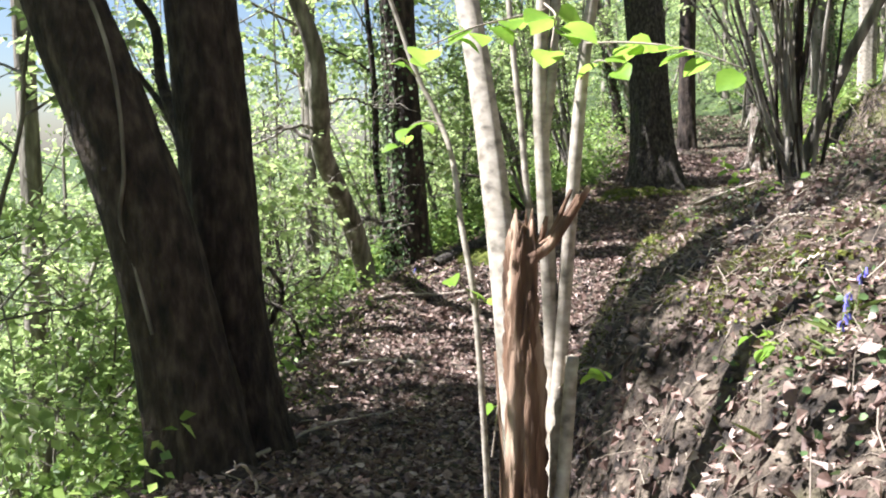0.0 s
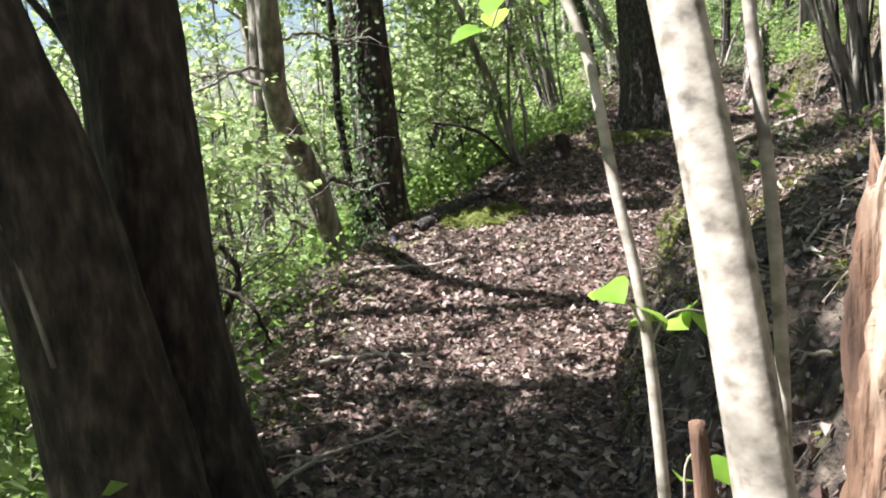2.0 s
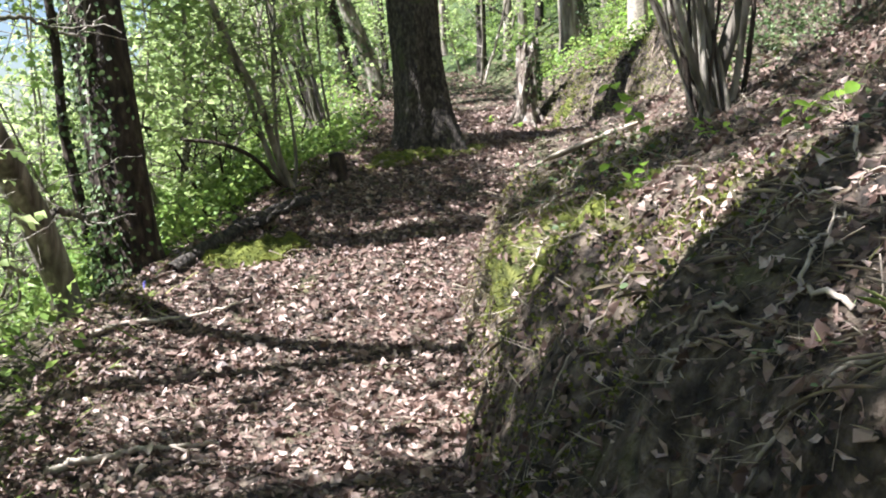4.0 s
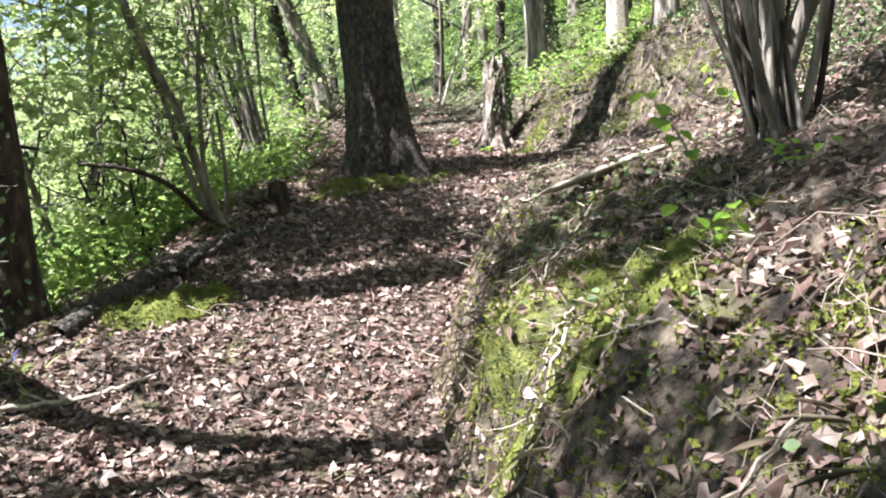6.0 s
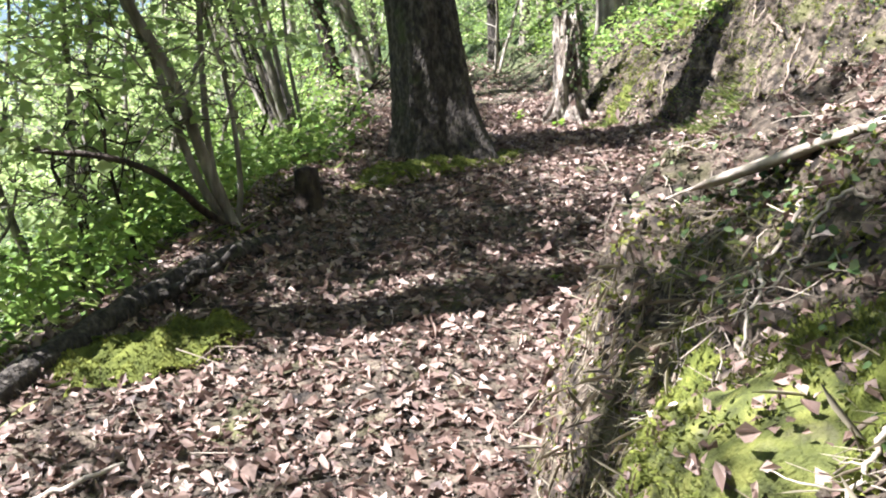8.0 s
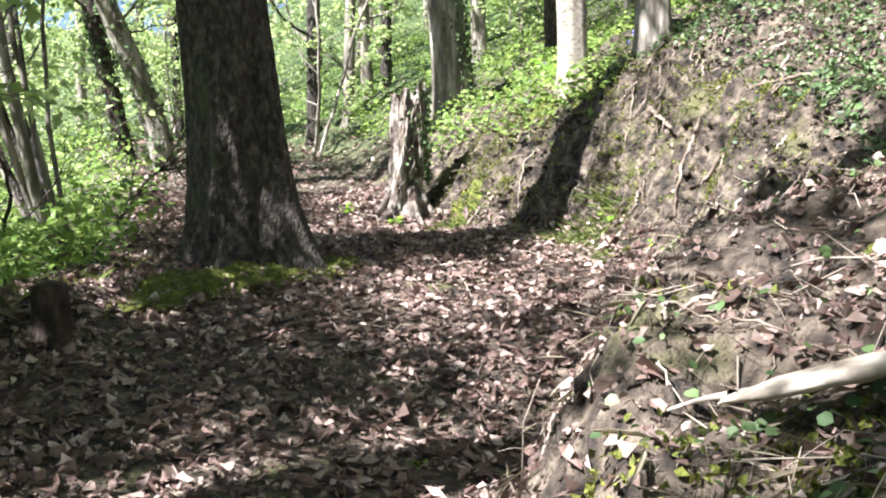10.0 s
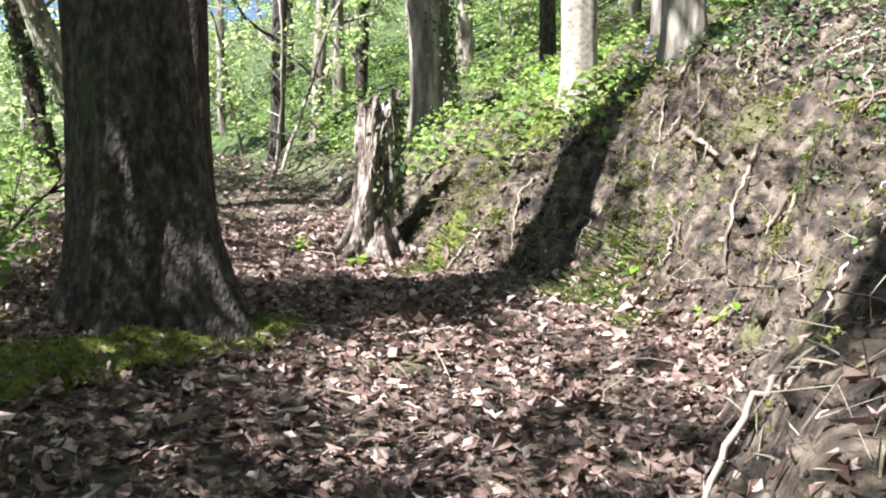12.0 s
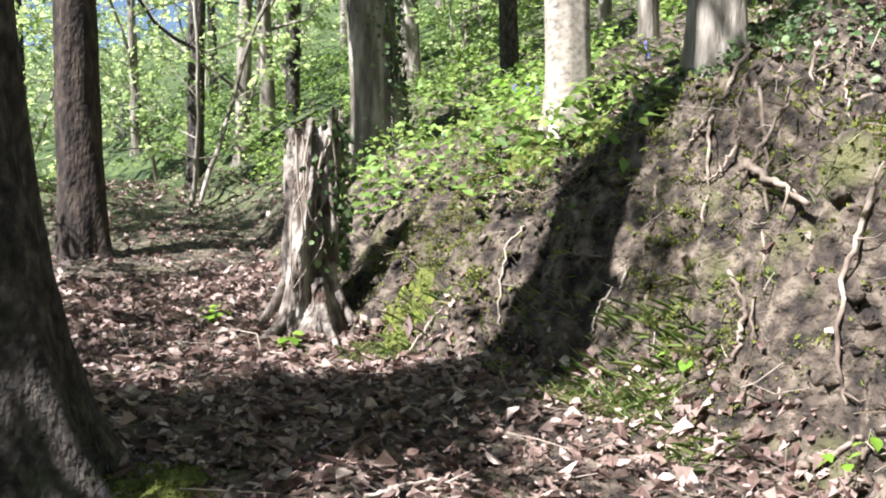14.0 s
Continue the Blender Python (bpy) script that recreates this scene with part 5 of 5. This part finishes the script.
bare_branch([(6.17, 14.88, 1.53), (6.07, 14.72, 1.41), (6.01, 14.69, 1.30), (5.95, 14.68, 1.20)], 0.012, 0.008, "thin hanging root on the cut bank", 9, M_ROOT, "root", 0)
bare_branch([(4.25, 12.35, 1.10), (4.05, 12.38, 0.95), (3.85, 12.42, 0.55), (3.75, 12.5, 0.22)], 0.012, 0.007, "thin grey root hanging down the bank nose", 10, M_TWIG, "root", 3)
bare_branch(lying([(6.75, 13.6), (6.6, 13.75), (6.5, 13.95), (6.42, 14.2)], 0.025), 0.016, 0.008, "exposed root on the cut bank", 11, M_ROOT, "root", 3)
for k, (line, r0) in enumerate((([(6.21, 14.26), (6.17, 14.28), (6.03, 14.27), (5.94, 14.22), (5.92, 14.17)], 0.013), ([(6.468, 15.19), (6.395, 15.24), (6.38, 15.33)], 0.009), ([(6.39, 15.0), (6.3, 15.06), (6.3, 15.16)], 0.008),
                                ([(6.32, 15.43), (6.23, 15.36), (6.17, 15.37)], 0.008), ([(5.77, 14.25), (5.82, 14.12), (5.80, 13.95)], 0.014), ([(5.66, 14.05), (5.73, 14.02), (5.76, 13.97)], 0.014),
                                ([(6.34, 16.77), (6.33, 16.4), (6.41, 16.17), (6.5, 15.95)], 0.007), ([(6.75, 14.6), (6.6, 14.75), (6.45, 14.8), (6.33, 14.95)], 0.012), ([(6.6, 14.3), (6.45, 14.5), (6.36, 14.75)], 0.010))):
    bare_branch(lying(line, 0.025), r0, r0 * 0.5, "pale bare root exposed on the cut bank", 380 + k, M_ROOT, "root", 3, "roots on the cut bank")
rr = np.random.RandomState(92)
for k in range(20):
    y = rr.uniform(12.9, 17.0)
    x = float(along(y, BANK_TOE)) + rr.uniform(0.35, 1.5)
    a, ln = rr.normal(3.3, 0.7), rr.uniform(0.3, 0.95)
    pts, px, py = [(x, y)], x, y
    for i in range(5):
        a += rr.normal(0, 0.2)
        px, py = px + math.cos(a) * ln / 5 * 0.7, py + math.sin(a) * ln / 5 * 0.7
        pts.append((px, py))
    r0 = rr.uniform(0.005, 0.013)
    bare_branch(lying(pts, 0.022), r0, r0 * 0.5, "pale bare root creeping over the cut bank", 350 + k, M_ROOT, "root", 1, "roots on the cut bank")
rr = np.random.RandomState(91)
for k in range(34):
    y = rr.uniform(3.5, 16.5)
    x = float(along(y, BANK_TOE)) + rr.uniform(0.15, 1.4)
    a = rr.normal(2.6, 0.9)
    ln = rr.uniform(0.15, 0.5)
    pts = [(x + math.cos(a + 0.3 * i) * ln * i / 3, y + math.sin(a + 0.3 * i) * ln * i / 3) for i in range(4)]
    bare_branch(lying(pts, 0.03), 0.008, 0.004, "thin pale dead stick on the bank", 300 + k, M_BLEACHED if k % 2 else M_TWIG, "stick", 2, "dead sticks on the bank")


rr = np.random.RandomState(93)
for k in range(30):
    y = rr.uniform(4.5, 10.6)
    x = float(along(y, BANK_TOE)) + rr.uniform(0.3, 1.4)
    a, ln = rr.normal(2.9, 0.9), rr.uniform(0.35, 0.95)
    pts, px, py = [(x, y)], x, y
    for i in range(5):
        a += rr.normal(0, 0.3)
        px, py = px + math.cos(a) * ln / 5 * 0.7, py + math.sin(a) * ln / 5
        pts.append((px, py))
    r0 = rr.uniform(0.004, 0.010)
    bare_branch(lying(pts, 0.035), r0, r0 * 0.5, "thin bare root trailing over the leafy bank", 420 + k, M_ROOT if k % 3 else M_BLEACHED, "root", 3, "roots trailing over the bank")


# ---- leafy seedlings on the bank ----
def seedling(x, y, h, n, size, seed, mat=None, lean=(0, 0)):
    b = (x, y, gz(x, y))
    t = thing("seedling", b, "leafy young seedling with broad green leaves on the bank", "plant", "seedlings")
    r = np.random.RandomState(seed)
    for k in range(3):
        d = np.array([r.normal(lean[0], 0.12), r.normal(lean[1], 0.12), h * r.uniform(0.6, 1.0)])
        leaf_sprig(t, (0, 0, 0), [(0, 0, -0.03), d * 0.35, d * 0.7, d], n, size, seed * 3 + k, mat or M_LIME, 0.003)


for k, a in enumerate([(2.9, 9.3, 0.45, 4, 0.09, None, (-0.2, -0.1)), (3.9, 10.3, 0.35, 5, 0.09, None), (3.7, 9.9, 0.3, 4, 0.08, None), (2.9, 8.6, 0.2, 4, 0.06, None), (2.1, 8.0, 0.18, 3, 0.06, None), (1.3, 3.6, 0.16, 4, 0.06, None),
                       (1.7, 3.2, 0.18, 4, 0.06, None), (6.0, 15.0, 0.14, 3, 0.06, None), (5.75, 14.0, 0.14, 3, 0.05, None), (5.0, 17.6, 0.15, 5, 0.06, None), (5.15, 16.9, 0.1, 4, 0.06, None), (3.0, 12.6, 0.05, 2, 0.05, None),
                       (7.4, 17.6, 0.3, 5, 0.09, None), (7.9, 18.2, 0.35, 5, 0.1, None), (6.4, 18.0, 0.35, 5, 0.08, M_HERB), (6.1, 17.7, 0.4, 6, 0.07, M_HERB), (5.8, 17.75, 0.45, 6, 0.07, M_HERB), (2.6, 7.4, 0.25, 4, 0.07, None)]):
    x, y, h, n, size, mat = a[:6]
    seedling(x, y, h, n, size, 400 + k, mat, a[6] if len(a) > 6 else (0, 0))


def bluebell(x, y, seed):
    r = np.random.RandomState(seed)
    b = (x, y, gz(x, y))
    t = thing("bluebell", b, "violet-blue bluebell with strap leaves", "flower", "bluebells")
    t.scale = (0.6, 0.6, 0.6)
    p = smooth_line([(0, 0, -0.02), (0.01, 0, 0.12), (0.03, 0.01, 0.24), (0.07, 0.02, 0.28)], 14)
    g = Geo()
    tube(g, p, 0.0025, 5)
    g.part("stalk", M_GRASS, t)
    for k in range(6):
        at = p[7 + k]
        g = Geo()
        a = r.uniform(0, 6.28)
        d = np.array([math.cos(a) * 0.02, math.sin(a) * 0.02, -0.012])
        pts = np.array([at, at + d * 0.5, at + d + [0, 0, -0.008], at + d + [0, 0, -0.02], at + d * 1.1 + [0, 0, -0.026]])
        tube(g, pts, [0.002, 0.006, 0.008, 0.007, 0.011], 7, cap=False)
        g.part("bell", M_BLUE, t)
    for az in r.uniform(0, 6.28, 6):
        g = Geo()
        leaves(g, [(0, 0, 0)], [(math.cos(az), math.sin(az), 1.0)], [unit(np.array([-math.cos(az), -math.sin(az), 1.0]))], 0.24, 0.016, 0.2, 0.4)
        g.part("blade", M_GRASS, t)


for k, (x, y) in enumerate([(1.47, 3.6), (1.56, 3.68), (1.42, 3.5), (7.75, 18.0), (7.85, 18.1), (7.7, 18.2), (8.3, 17.4), (8.5, 19.0), (8.2, 19.2), (-0.35, 11.55), (7.3, 18.6), (7.8, 16.9)]):
    bluebell(x, y, 500 + k)


# ---- litter and ground cover ----
def leaf_litter():
    g = Geo()
    for n, box, keep, seed in ((210000, (-1.6, 6.2, 0.5, 19), lambda x, y, d, l: np.where((d < 0.1) & (l < 0.25), 0.62, 0.0), 1),
                               (190000, (0.4, 9.0, 0.5, 17), lambda x, y, d, l: np.where(d > 0.1, np.clip(0.46 + 0.5 * vnoise(x * 1.6, y * 1.6) + 0.16 * (d > 0.6) - 0.22 * (y > 12.3) * (d < 0.9), np.where(y < 11.5, 0.34, 0.05), 0.85) * np.where((y > 12.3) & (d > 0.15) & (d < 1.3), 0.2, 1) * np.where(np.hypot((x - 1.95) / 0.5, (y - 8.8) / 0.8) < 1, 0.22, 1), 0.0), 2),
                               (9000, (3.0, 9.0, 19, 26), lambda x, y, d, l: np.where((d < 0.5) & (l < 0.4), 0.9, 0.1), 3)):
        p, nr, r = ground_points(n, *box, seed, keep)
        m = len(p)
        az = r.uniform(0, 6.28, m)
        way = np.stack([np.cos(az), np.sin(az), r.normal(0, 0.22, m)], 1)
        way = unit(way - nr * (way * nr).sum(1, keepdims=True) * 0.9)
        s = (0.026 + 0.068 * r.rand(m) ** 2.2) * (np.where(p[:, 1] > 12.2, 0.62, 0.78) if seed == 2 else 0.92)
        leaves(g, p + nr * r.uniform(0.002, 0.028, (m, 1)), way, unit(nr + r.normal(0, 0.6, (m, 3))), s, s * r.uniform(0.3, 0.85, m), r.uniform(-0.1, 0.5, m), r.uniform(-0.6, 0.6, m), ragged=0.13)
    ob = g.part("leaf_litter", M_LITTER, smooth=False)
    tagged(ob, "curled dry brown and beige fallen leaves covering the path", "leaf litter", kind="stuff")


def twig_litter():
    g = Geo()
    p, nr, r = ground_points(15000, -1.5, 7.8, 1, 18.5, 8, lambda x, y, d, l: np.where(l > 0.3, 0.05, np.where(d > 0, np.where(y > 10.6, 0.35, 0.75), 0.16)))
    for a, nrm in zip(p, nr):
        az = r.uniform(0, 6.28)
        w = np.array([math.cos(az), math.sin(az), 0.0])
        w = unit(w - nrm * (w @ nrm) + r.normal(0, 0.1, 3))
        ln = r.uniform(0.05, 0.32)
        k = r.normal(0, 0.12, 3) * ln
        pts = np.array([a, a + w * ln * 0.5 + k, a + w * ln]) + nrm * r.uniform(0.01, 0.035)
        tube(g, pts, 0.001 + 0.003 * r.rand() ** 2, 4, cap=False)
    tagged(g.part("twig_litter", M_TWIG), "thin dead twigs and root fibres on the ground", "twig_growth", kind="stuff")


def herb_cover():
    g = Geo()
    p, nr, r = ground_points(15000, -9, 6, 3, 27, 12, lambda x, y, d, l: np.where(l > 0.05, np.clip(0.25 + l * 0.5, 0, 0.9) * np.where(y > 12, 1, 0.9), 0))
    for rep_ in range(5):
        m = len(p)
        az = r.uniform(0, 6.28, m)
        hgt = r.uniform(0.05, 0.42, (m, 1)) * np.array([0, 0, 1])
        off = np.stack([np.cos(az), np.sin(az), 0 * az], 1) * r.uniform(0.0, 0.14, (m, 1))
        s = r.uniform(0.05, 0.12, m)
        leaves(g, p + hgt + off, np.stack([np.cos(az), np.sin(az), r.normal(-0.1, 0.4, m)], 1), unit(r.normal(0, 0.5, (m, 3)) + [0, 0, 1]), s, s * 0.6, 0.15, 0.25, simple=True)
    p, nr, r = ground_points(3600, -1.2, 3.6, 12.2, 17.0, 16, lambda x, y, d, l: np.where((l > 0.12) & (l < 2.2), 0.85, 0))
    for rep_ in range(5):
        m = len(p)
        az = r.uniform(0, 6.28, m)
        s = r.uniform(0.04, 0.10, m)
        leaves(g, p + r.uniform(0.05, 0.5, (m, 1)) * [0, 0, 1] + r.normal(0, 0.06, (m, 3)), np.stack([np.cos(az), np.sin(az), r.normal(-0.1, 0.4, m)], 1), unit(r.normal(0, 0.5, (m, 3)) + [0, 0, 1]), s, s * 0.65, 0.15, 0.25, simple=True)
    tagged(g.part("herb_cover", M_HERB), "leafy green woodland herbs covering the slope", "undergrowth", kind="stuff")
    g = Geo()
    p, nr, r = ground_points(15000, 5.6, 14, 15.5, 30, 13, lambda x, y, d, l: np.where(d > 0.5, np.clip(0.35 + 0.7 * vnoise(x * 1.3, y * 1.3 + 5), 0, 1) * np.where(y < 16.5, 0.5, 1), 0))
    for rep_ in range(4):
        m = len(p)
        az = r.uniform(0, 6.28, m)
        hgt = r.uniform(0.03, 0.30, (m, 1)) * np.array([0, 0, 1])
        s = r.uniform(0.04, 0.10, m)
        leaves(g, p + hgt + r.normal(0, 0.05, (m, 3)) * [1, 1, 0], np.stack([np.cos(az), np.sin(az), r.normal(0, 0.4, m)], 1), unit(r.normal(0, 0.5, (m, 3)) + [0, 0, 1]), s, s * 0.6, 0.15, 0.25, simple=True)
    tagged(g.part("bank_herbs", M_HERB), "bright green leafy plants on the bank top", "undergrowth", kind="stuff")


def ivy_cover():
    g = Geo()
    p, nr, r = ground_points(52000, 1.0, 10.5, 2.5, 17, 14, lambda x, y, d, l: np.where(d > 0.45, np.clip(0.20 + 0.7 * vnoise(x * 1.1 + 3, y * 1.1) + 0.55 * (y > 12.5) * (d > 1.0), 0.02, 0.95), 0))
    m = len(p)
    az = r.uniform(0, 6.28, m)
    s = r.uniform(0.018, 0.042, m)
    leaves(g, p + nr * r.uniform(0.02, 0.08, (m, 1)), np.stack([np.cos(az), np.sin(az), r.normal(-0.1, 0.3, m)], 1), unit(nr + r.normal(0, 0.45, (m, 3))), s, s * 0.9, 0.1, 0.15)
    p, nr, r = ground_points(26000, 6.2, 10, 12.2, 16.2, 15, lambda x, y, d, l: np.where(d > 0.85, np.clip(0.55 + 0.5 * vnoise(x * 1.7, y * 1.7), 0, 1), 0))
    m = len(p)
    az = r.uniform(0, 6.28, m)
    s = r.uniform(0.022, 0.05, m)
    leaves(g, p + nr * r.uniform(0.02, 0.07, (m, 1)), np.stack([np.cos(az), np.sin(az), r.normal(-0.1, 0.3, m)], 1), unit(nr + r.normal(0, 0.45, (m, 3))), s, s * 0.9, 0.1, 0.15)
    tagged(g.part("ivy_carpet", M_IVY), "dark ivy leaves creeping over the bank", "ivy", kind="stuff")


def grass_cover():
    g = Geo()
    for n, box, keep, seed, ln in ((16000, (5.2, 9, 14.4, 19), lambda x, y, d, l: np.where(d > -0.15, np.clip(0.12 + 0.9 * vnoise(x * 1.9, y * 1.9 + 7) + 0.35 * (d > 0.9) + 0.6 * (np.abs(d) < 0.25) * (y > 15) * (y < 16.4), 0, 1), 0), 21, 0.075),
                                   (7000, (-1.6, 3.0, 7, 15.5), lambda x, y, d, l: np.where((l > -0.35) & (l < 0.5), 0.55, 0), 22, 0.12),
                                   (11000, (5.3, 6.6, 14.5, 16.8), lambda x, y, d, l: np.where((d > -0.3) & (d < 0.2), np.clip(0.3 + 1.1 * fbm(x * 3, y * 3, 2), 0, 0.9), 0), 24, 0.11),
                                   (8000, (0.8, 4.5, 3, 10.4), lambda x, y, d, l: np.where(d > 0.2, np.clip(0.7 * vnoise(x * 2 + 5, y * 2), 0, 1), 0), 23, 0.09)):
        p, nr, r = ground_points(n, *box, seed, keep)
        m = len(p)
        az = r.uniform(0, 6.28, m)
        w = np.stack([np.cos(az) * 0.7, np.sin(az) * 0.7, r.uniform(0.4, 1.3, m)], 1)
        s = ln * r.uniform(0.5, 1.4, m)
        leaves(g, p - nr * 0.01, w, unit(np.stack([-np.cos(az), -np.sin(az), np.ones(m)], 1)), s, r.uniform(0.0025, 0.006, m), 0.2, r.uniform(0.1, 0.7, m))
    tagged(g.part("grass_tufts", M_GRASS), "thin green grass and bluebell blades", "grass", kind="stuff")


def soil_clods():
    """Crumbled lumps of earth on the cut bank."""
    g = Geo()
    p, nr, r = ground_points(90000, 0.4, 8.0, 1.5, 18, 31, lambda x, y, d, l: np.where((d > -0.05) & (d < 1.2), np.clip(0.45 + 0.8 * vnoise(x * 2.2, y * 2.2 + 3), 0.02, 1) * np.where(y > 11.9, 1, 0.5), 0))
    c = np.array([[1, 0, 0], [-1, 0, 0], [0, 1, 0], [0, -1, 0], [0, 0, 1], [0, 0, -1]], float)
    tri = np.array([[0, 2, 4], [2, 1, 4], [1, 3, 4], [3, 0, 4], [2, 0, 5], [1, 2, 5], [3, 1, 5], [0, 3, 5]])
    m = len(p)
    size = 0.007 + 0.038 * r.rand(m) ** 4 + np.where(p[:, 1] > 13, 0.035, 0.0) * (r.rand(m) > 0.97)
    v = p[:, None, :] + c[None] * size[:, None, None] * r.uniform(0.5, 1.3, (m, 6, 3))
    turn = r.normal(0, 0.3, (m, 1, 3)) * size[:, None, None]
    v = v + turn * c[None][..., ::-1]
    t = (np.arange(m)[:, None, None] * 6 + tri[None]).reshape(-1, 3)
    g.add(v.reshape(-1, 3), None, t)
    tagged(g.part("soil_clods", M_SOIL), "crumbled lumps of brown earth on the cut bank", "soil", kind="stuff")


def dry_grass():
    """Straw-pale dead blades and root fibre hanging over the bank."""
    g = Geo()
    p, nr, r = ground_points(80000, -1.2, 8.5, 1.5, 18, 33, lambda x, y, d, l: np.where(d > 0.05, np.clip(0.25 + 0.9 * vnoise(x * 1.5 + 11, y * 1.5), 0, 0.9) * np.where(y > 10.6, 0.14, 0.8), np.where((l > -0.5) & (l < 0.3), 0.12, 0)))
    m = len(p)
    az = r.normal(2.9, 1.3, m)
    w = np.stack([np.cos(az), np.sin(az), r.uniform(-0.3, 0.7, m)], 1)
    s = r.uniform(0.04, 0.15, m)
    leaves(g, p + nr * r.uniform(0, 0.03, (m, 1)), w, unit(nr + r.normal(0, 0.4, (m, 3))), s, r.uniform(0.0015, 0.004, m), 0.2, r.uniform(-0.1, 0.6, m))
    p, nr, r = ground_points(16000, 1.3, 4.2, 8.2, 12.3, 34, lambda x, y, d, l: np.where((d > 0.05) & (d < 0.8), np.clip(0.4 + 0.8 * vnoise(x * 2, y * 2 + 9), 0, 1) * np.where(y > 10.7, 0.12, 1) * np.where(np.hypot((x - 1.95) / 0.5, (y - 8.8) / 0.8) < 1, 0.3, 1), 0))
    m = len(p)
    az = r.normal(3.3, 0.8, m)
    w = np.stack([np.cos(az), np.sin(az), r.uniform(-1.6, 0.5, m)], 1)
    s = r.uniform(0.05, 0.16, m)
    leaves(g, p + nr * r.uniform(0.005, 0.05, (m, 1)), w, unit(nr + r.normal(0, 0.4, (m, 3))), s, r.uniform(0.0012, 0.003, m), 0.2, r.uniform(0.0, 0.6, m))
    tagged(g.part("dry_grass", M_DRY), "straw-coloured dead grass and root fibres on the bank", "dry grass", kind="stuff")


def bank_moss():
    """Thin moss in ragged patches on the bank and along the path edge."""
    g = Geo()
    spots = ((6.15, 15.0, 0.36), (6.4, 14.35, 0.4), (6.65, 15.4, 0.38), (6.0, 13.4, 0.3), (6.9, 14.9, 0.35), (5.6, 12.9, 0.28), (6.0, 16.2, 0.3), (6.7, 16.55, 0.32), (6.5, 13.85, 0.25), (6.3, 15.8, 0.3), (7.05, 16.2, 0.3), (5.85, 16.9, 0.3), (4.5, 12.6, 0.25), (4.1, 12.1, 0.2),
             (1.3, 3.9, 0.3), (1.65, 4.4, 0.35), (1.2, 4.8, 0.25), (1.95, 5.1, 0.35), (1.5, 6.6, 0.3), (2.6, 10.4, 0.25), (3.3, 11.3, 0.25))

    cut = ((5.93, 17.05, 0.4), (6.65, 15.64, 0.3), (7.3, 16.1, 0.3), (6.85, 16.7, 0.4), (6.08, 15.16, 0.28), (6.02, 14.85, 0.25), (6.19, 14.04, 0.3), (6.55, 14.37, 0.28), (5.95, 14.39, 0.2), (6.28, 16.86, 0.4), (6.36, 14.7, 0.16),
           (6.32, 16.3, 0.3), (5.9, 13.85, 0.15))

    def near_cut(x, y, d, l):
        k = sum(np.exp(-((x - a) ** 2 + (y - b) ** 2) / (2 * (c * 0.5) ** 2)) for a, b, c in cut)
        return np.clip(k * (0.5 + 1.6 * fbm(x * 5, y * 5 + 2, 3)), 0, 0.95)

    def near_spots(x, y, d, l):
        k = sum(np.exp(-((x - a) ** 2 + (y - b) ** 2) / (2 * (c * 0.55) ** 2)) for a, b, c in spots)
        return np.clip(k * (0.75 + 0.9 * fbm(x * 4, y * 4, 2)), 0, 0.95)

    for n, box, keep, seed in ((190000, (0.8, 8.2, 3.2, 18.0), near_spots, 36),
                               (330000, (5.4, 8.0, 13.3, 17.6), near_cut, 39),
                               (60000, (0.7, 4.0, 3.5, 12.3), lambda x, y, d, l: np.where((d > 0.0) & (d < 1.3), np.clip(3.0 * (fbm(x * 1.3 + 5, y * 1.3 + 14, 3) - 0.2), 0, 0.8), 0)
                                + 0.8 * (np.hypot((x - 1.95) / 0.5, (y - 8.9) / 0.9) < 1) * (fbm(x * 5, y * 5, 2) > -0.2), 37),
                               (60000, (-1.4, 3.6, 7.0, 16.0), lambda x, y, d, l: 0.8 * (np.abs(l) < 0.2) * (fbm(x * 1.5, y * 1.5 + 8, 2) > -0.1), 38)):
        p, nr, r = ground_points(n, *box, seed, keep)
        m = len(p)
        s = r.uniform(0.016, 0.038, m) * (0.42 if seed == 39 else 1.0)
        leaves(g, p + nr * 0.006, nr * 0.7 + r.normal(0, 0.6, (m, 3)), unit(r.normal(0, 1, (m, 3)) + nr * 0.5), s, s * 0.65, 0.1, 0.2, simple=True)
    tagged(g.part("bank_moss", M_MOSS), "yellow-green moss growing in patches over the bank", "moss", kind="stuff")


bank_moss()
soil_clods()
dry_grass()
leaf_litter()
twig_litter()
herb_cover()
ivy_cover()
grass_cover()


# ---- the far wood across the valley and beyond the bend ----
def far_wood():
    r = np.random.RandomState(60)
    g = Geo()
    for _ in range(420):
        a, dist = r.uniform(-1.75, 0.95), r.uniform(32, 70)
        x, y = 2 + dist * math.sin(a), 10 + dist * math.cos(a)
        z = float(terrain(np.array([x]), np.array([y]), False)[0]) + r.uniform(0.5, 6.5)
        n = 60
        p = np.array([x, y, z]) + r.normal(0, 1, (n, 3)) * [1.5, 1.5, 1.2]
        s = r.uniform(0.15, 0.45, n)
        leaves(g, p, r.normal(0, 1, (n, 3)), unit(r.normal(0, 0.6, (n, 3)) + [0, 0, 1]), s, s * 0.8, 0.1, 0.2, simple=True)
    tagged(g.part("far_wood", M_LEAF), "hazy green spring woodland in the distance", "woodland", kind="stuff")


far_wood()
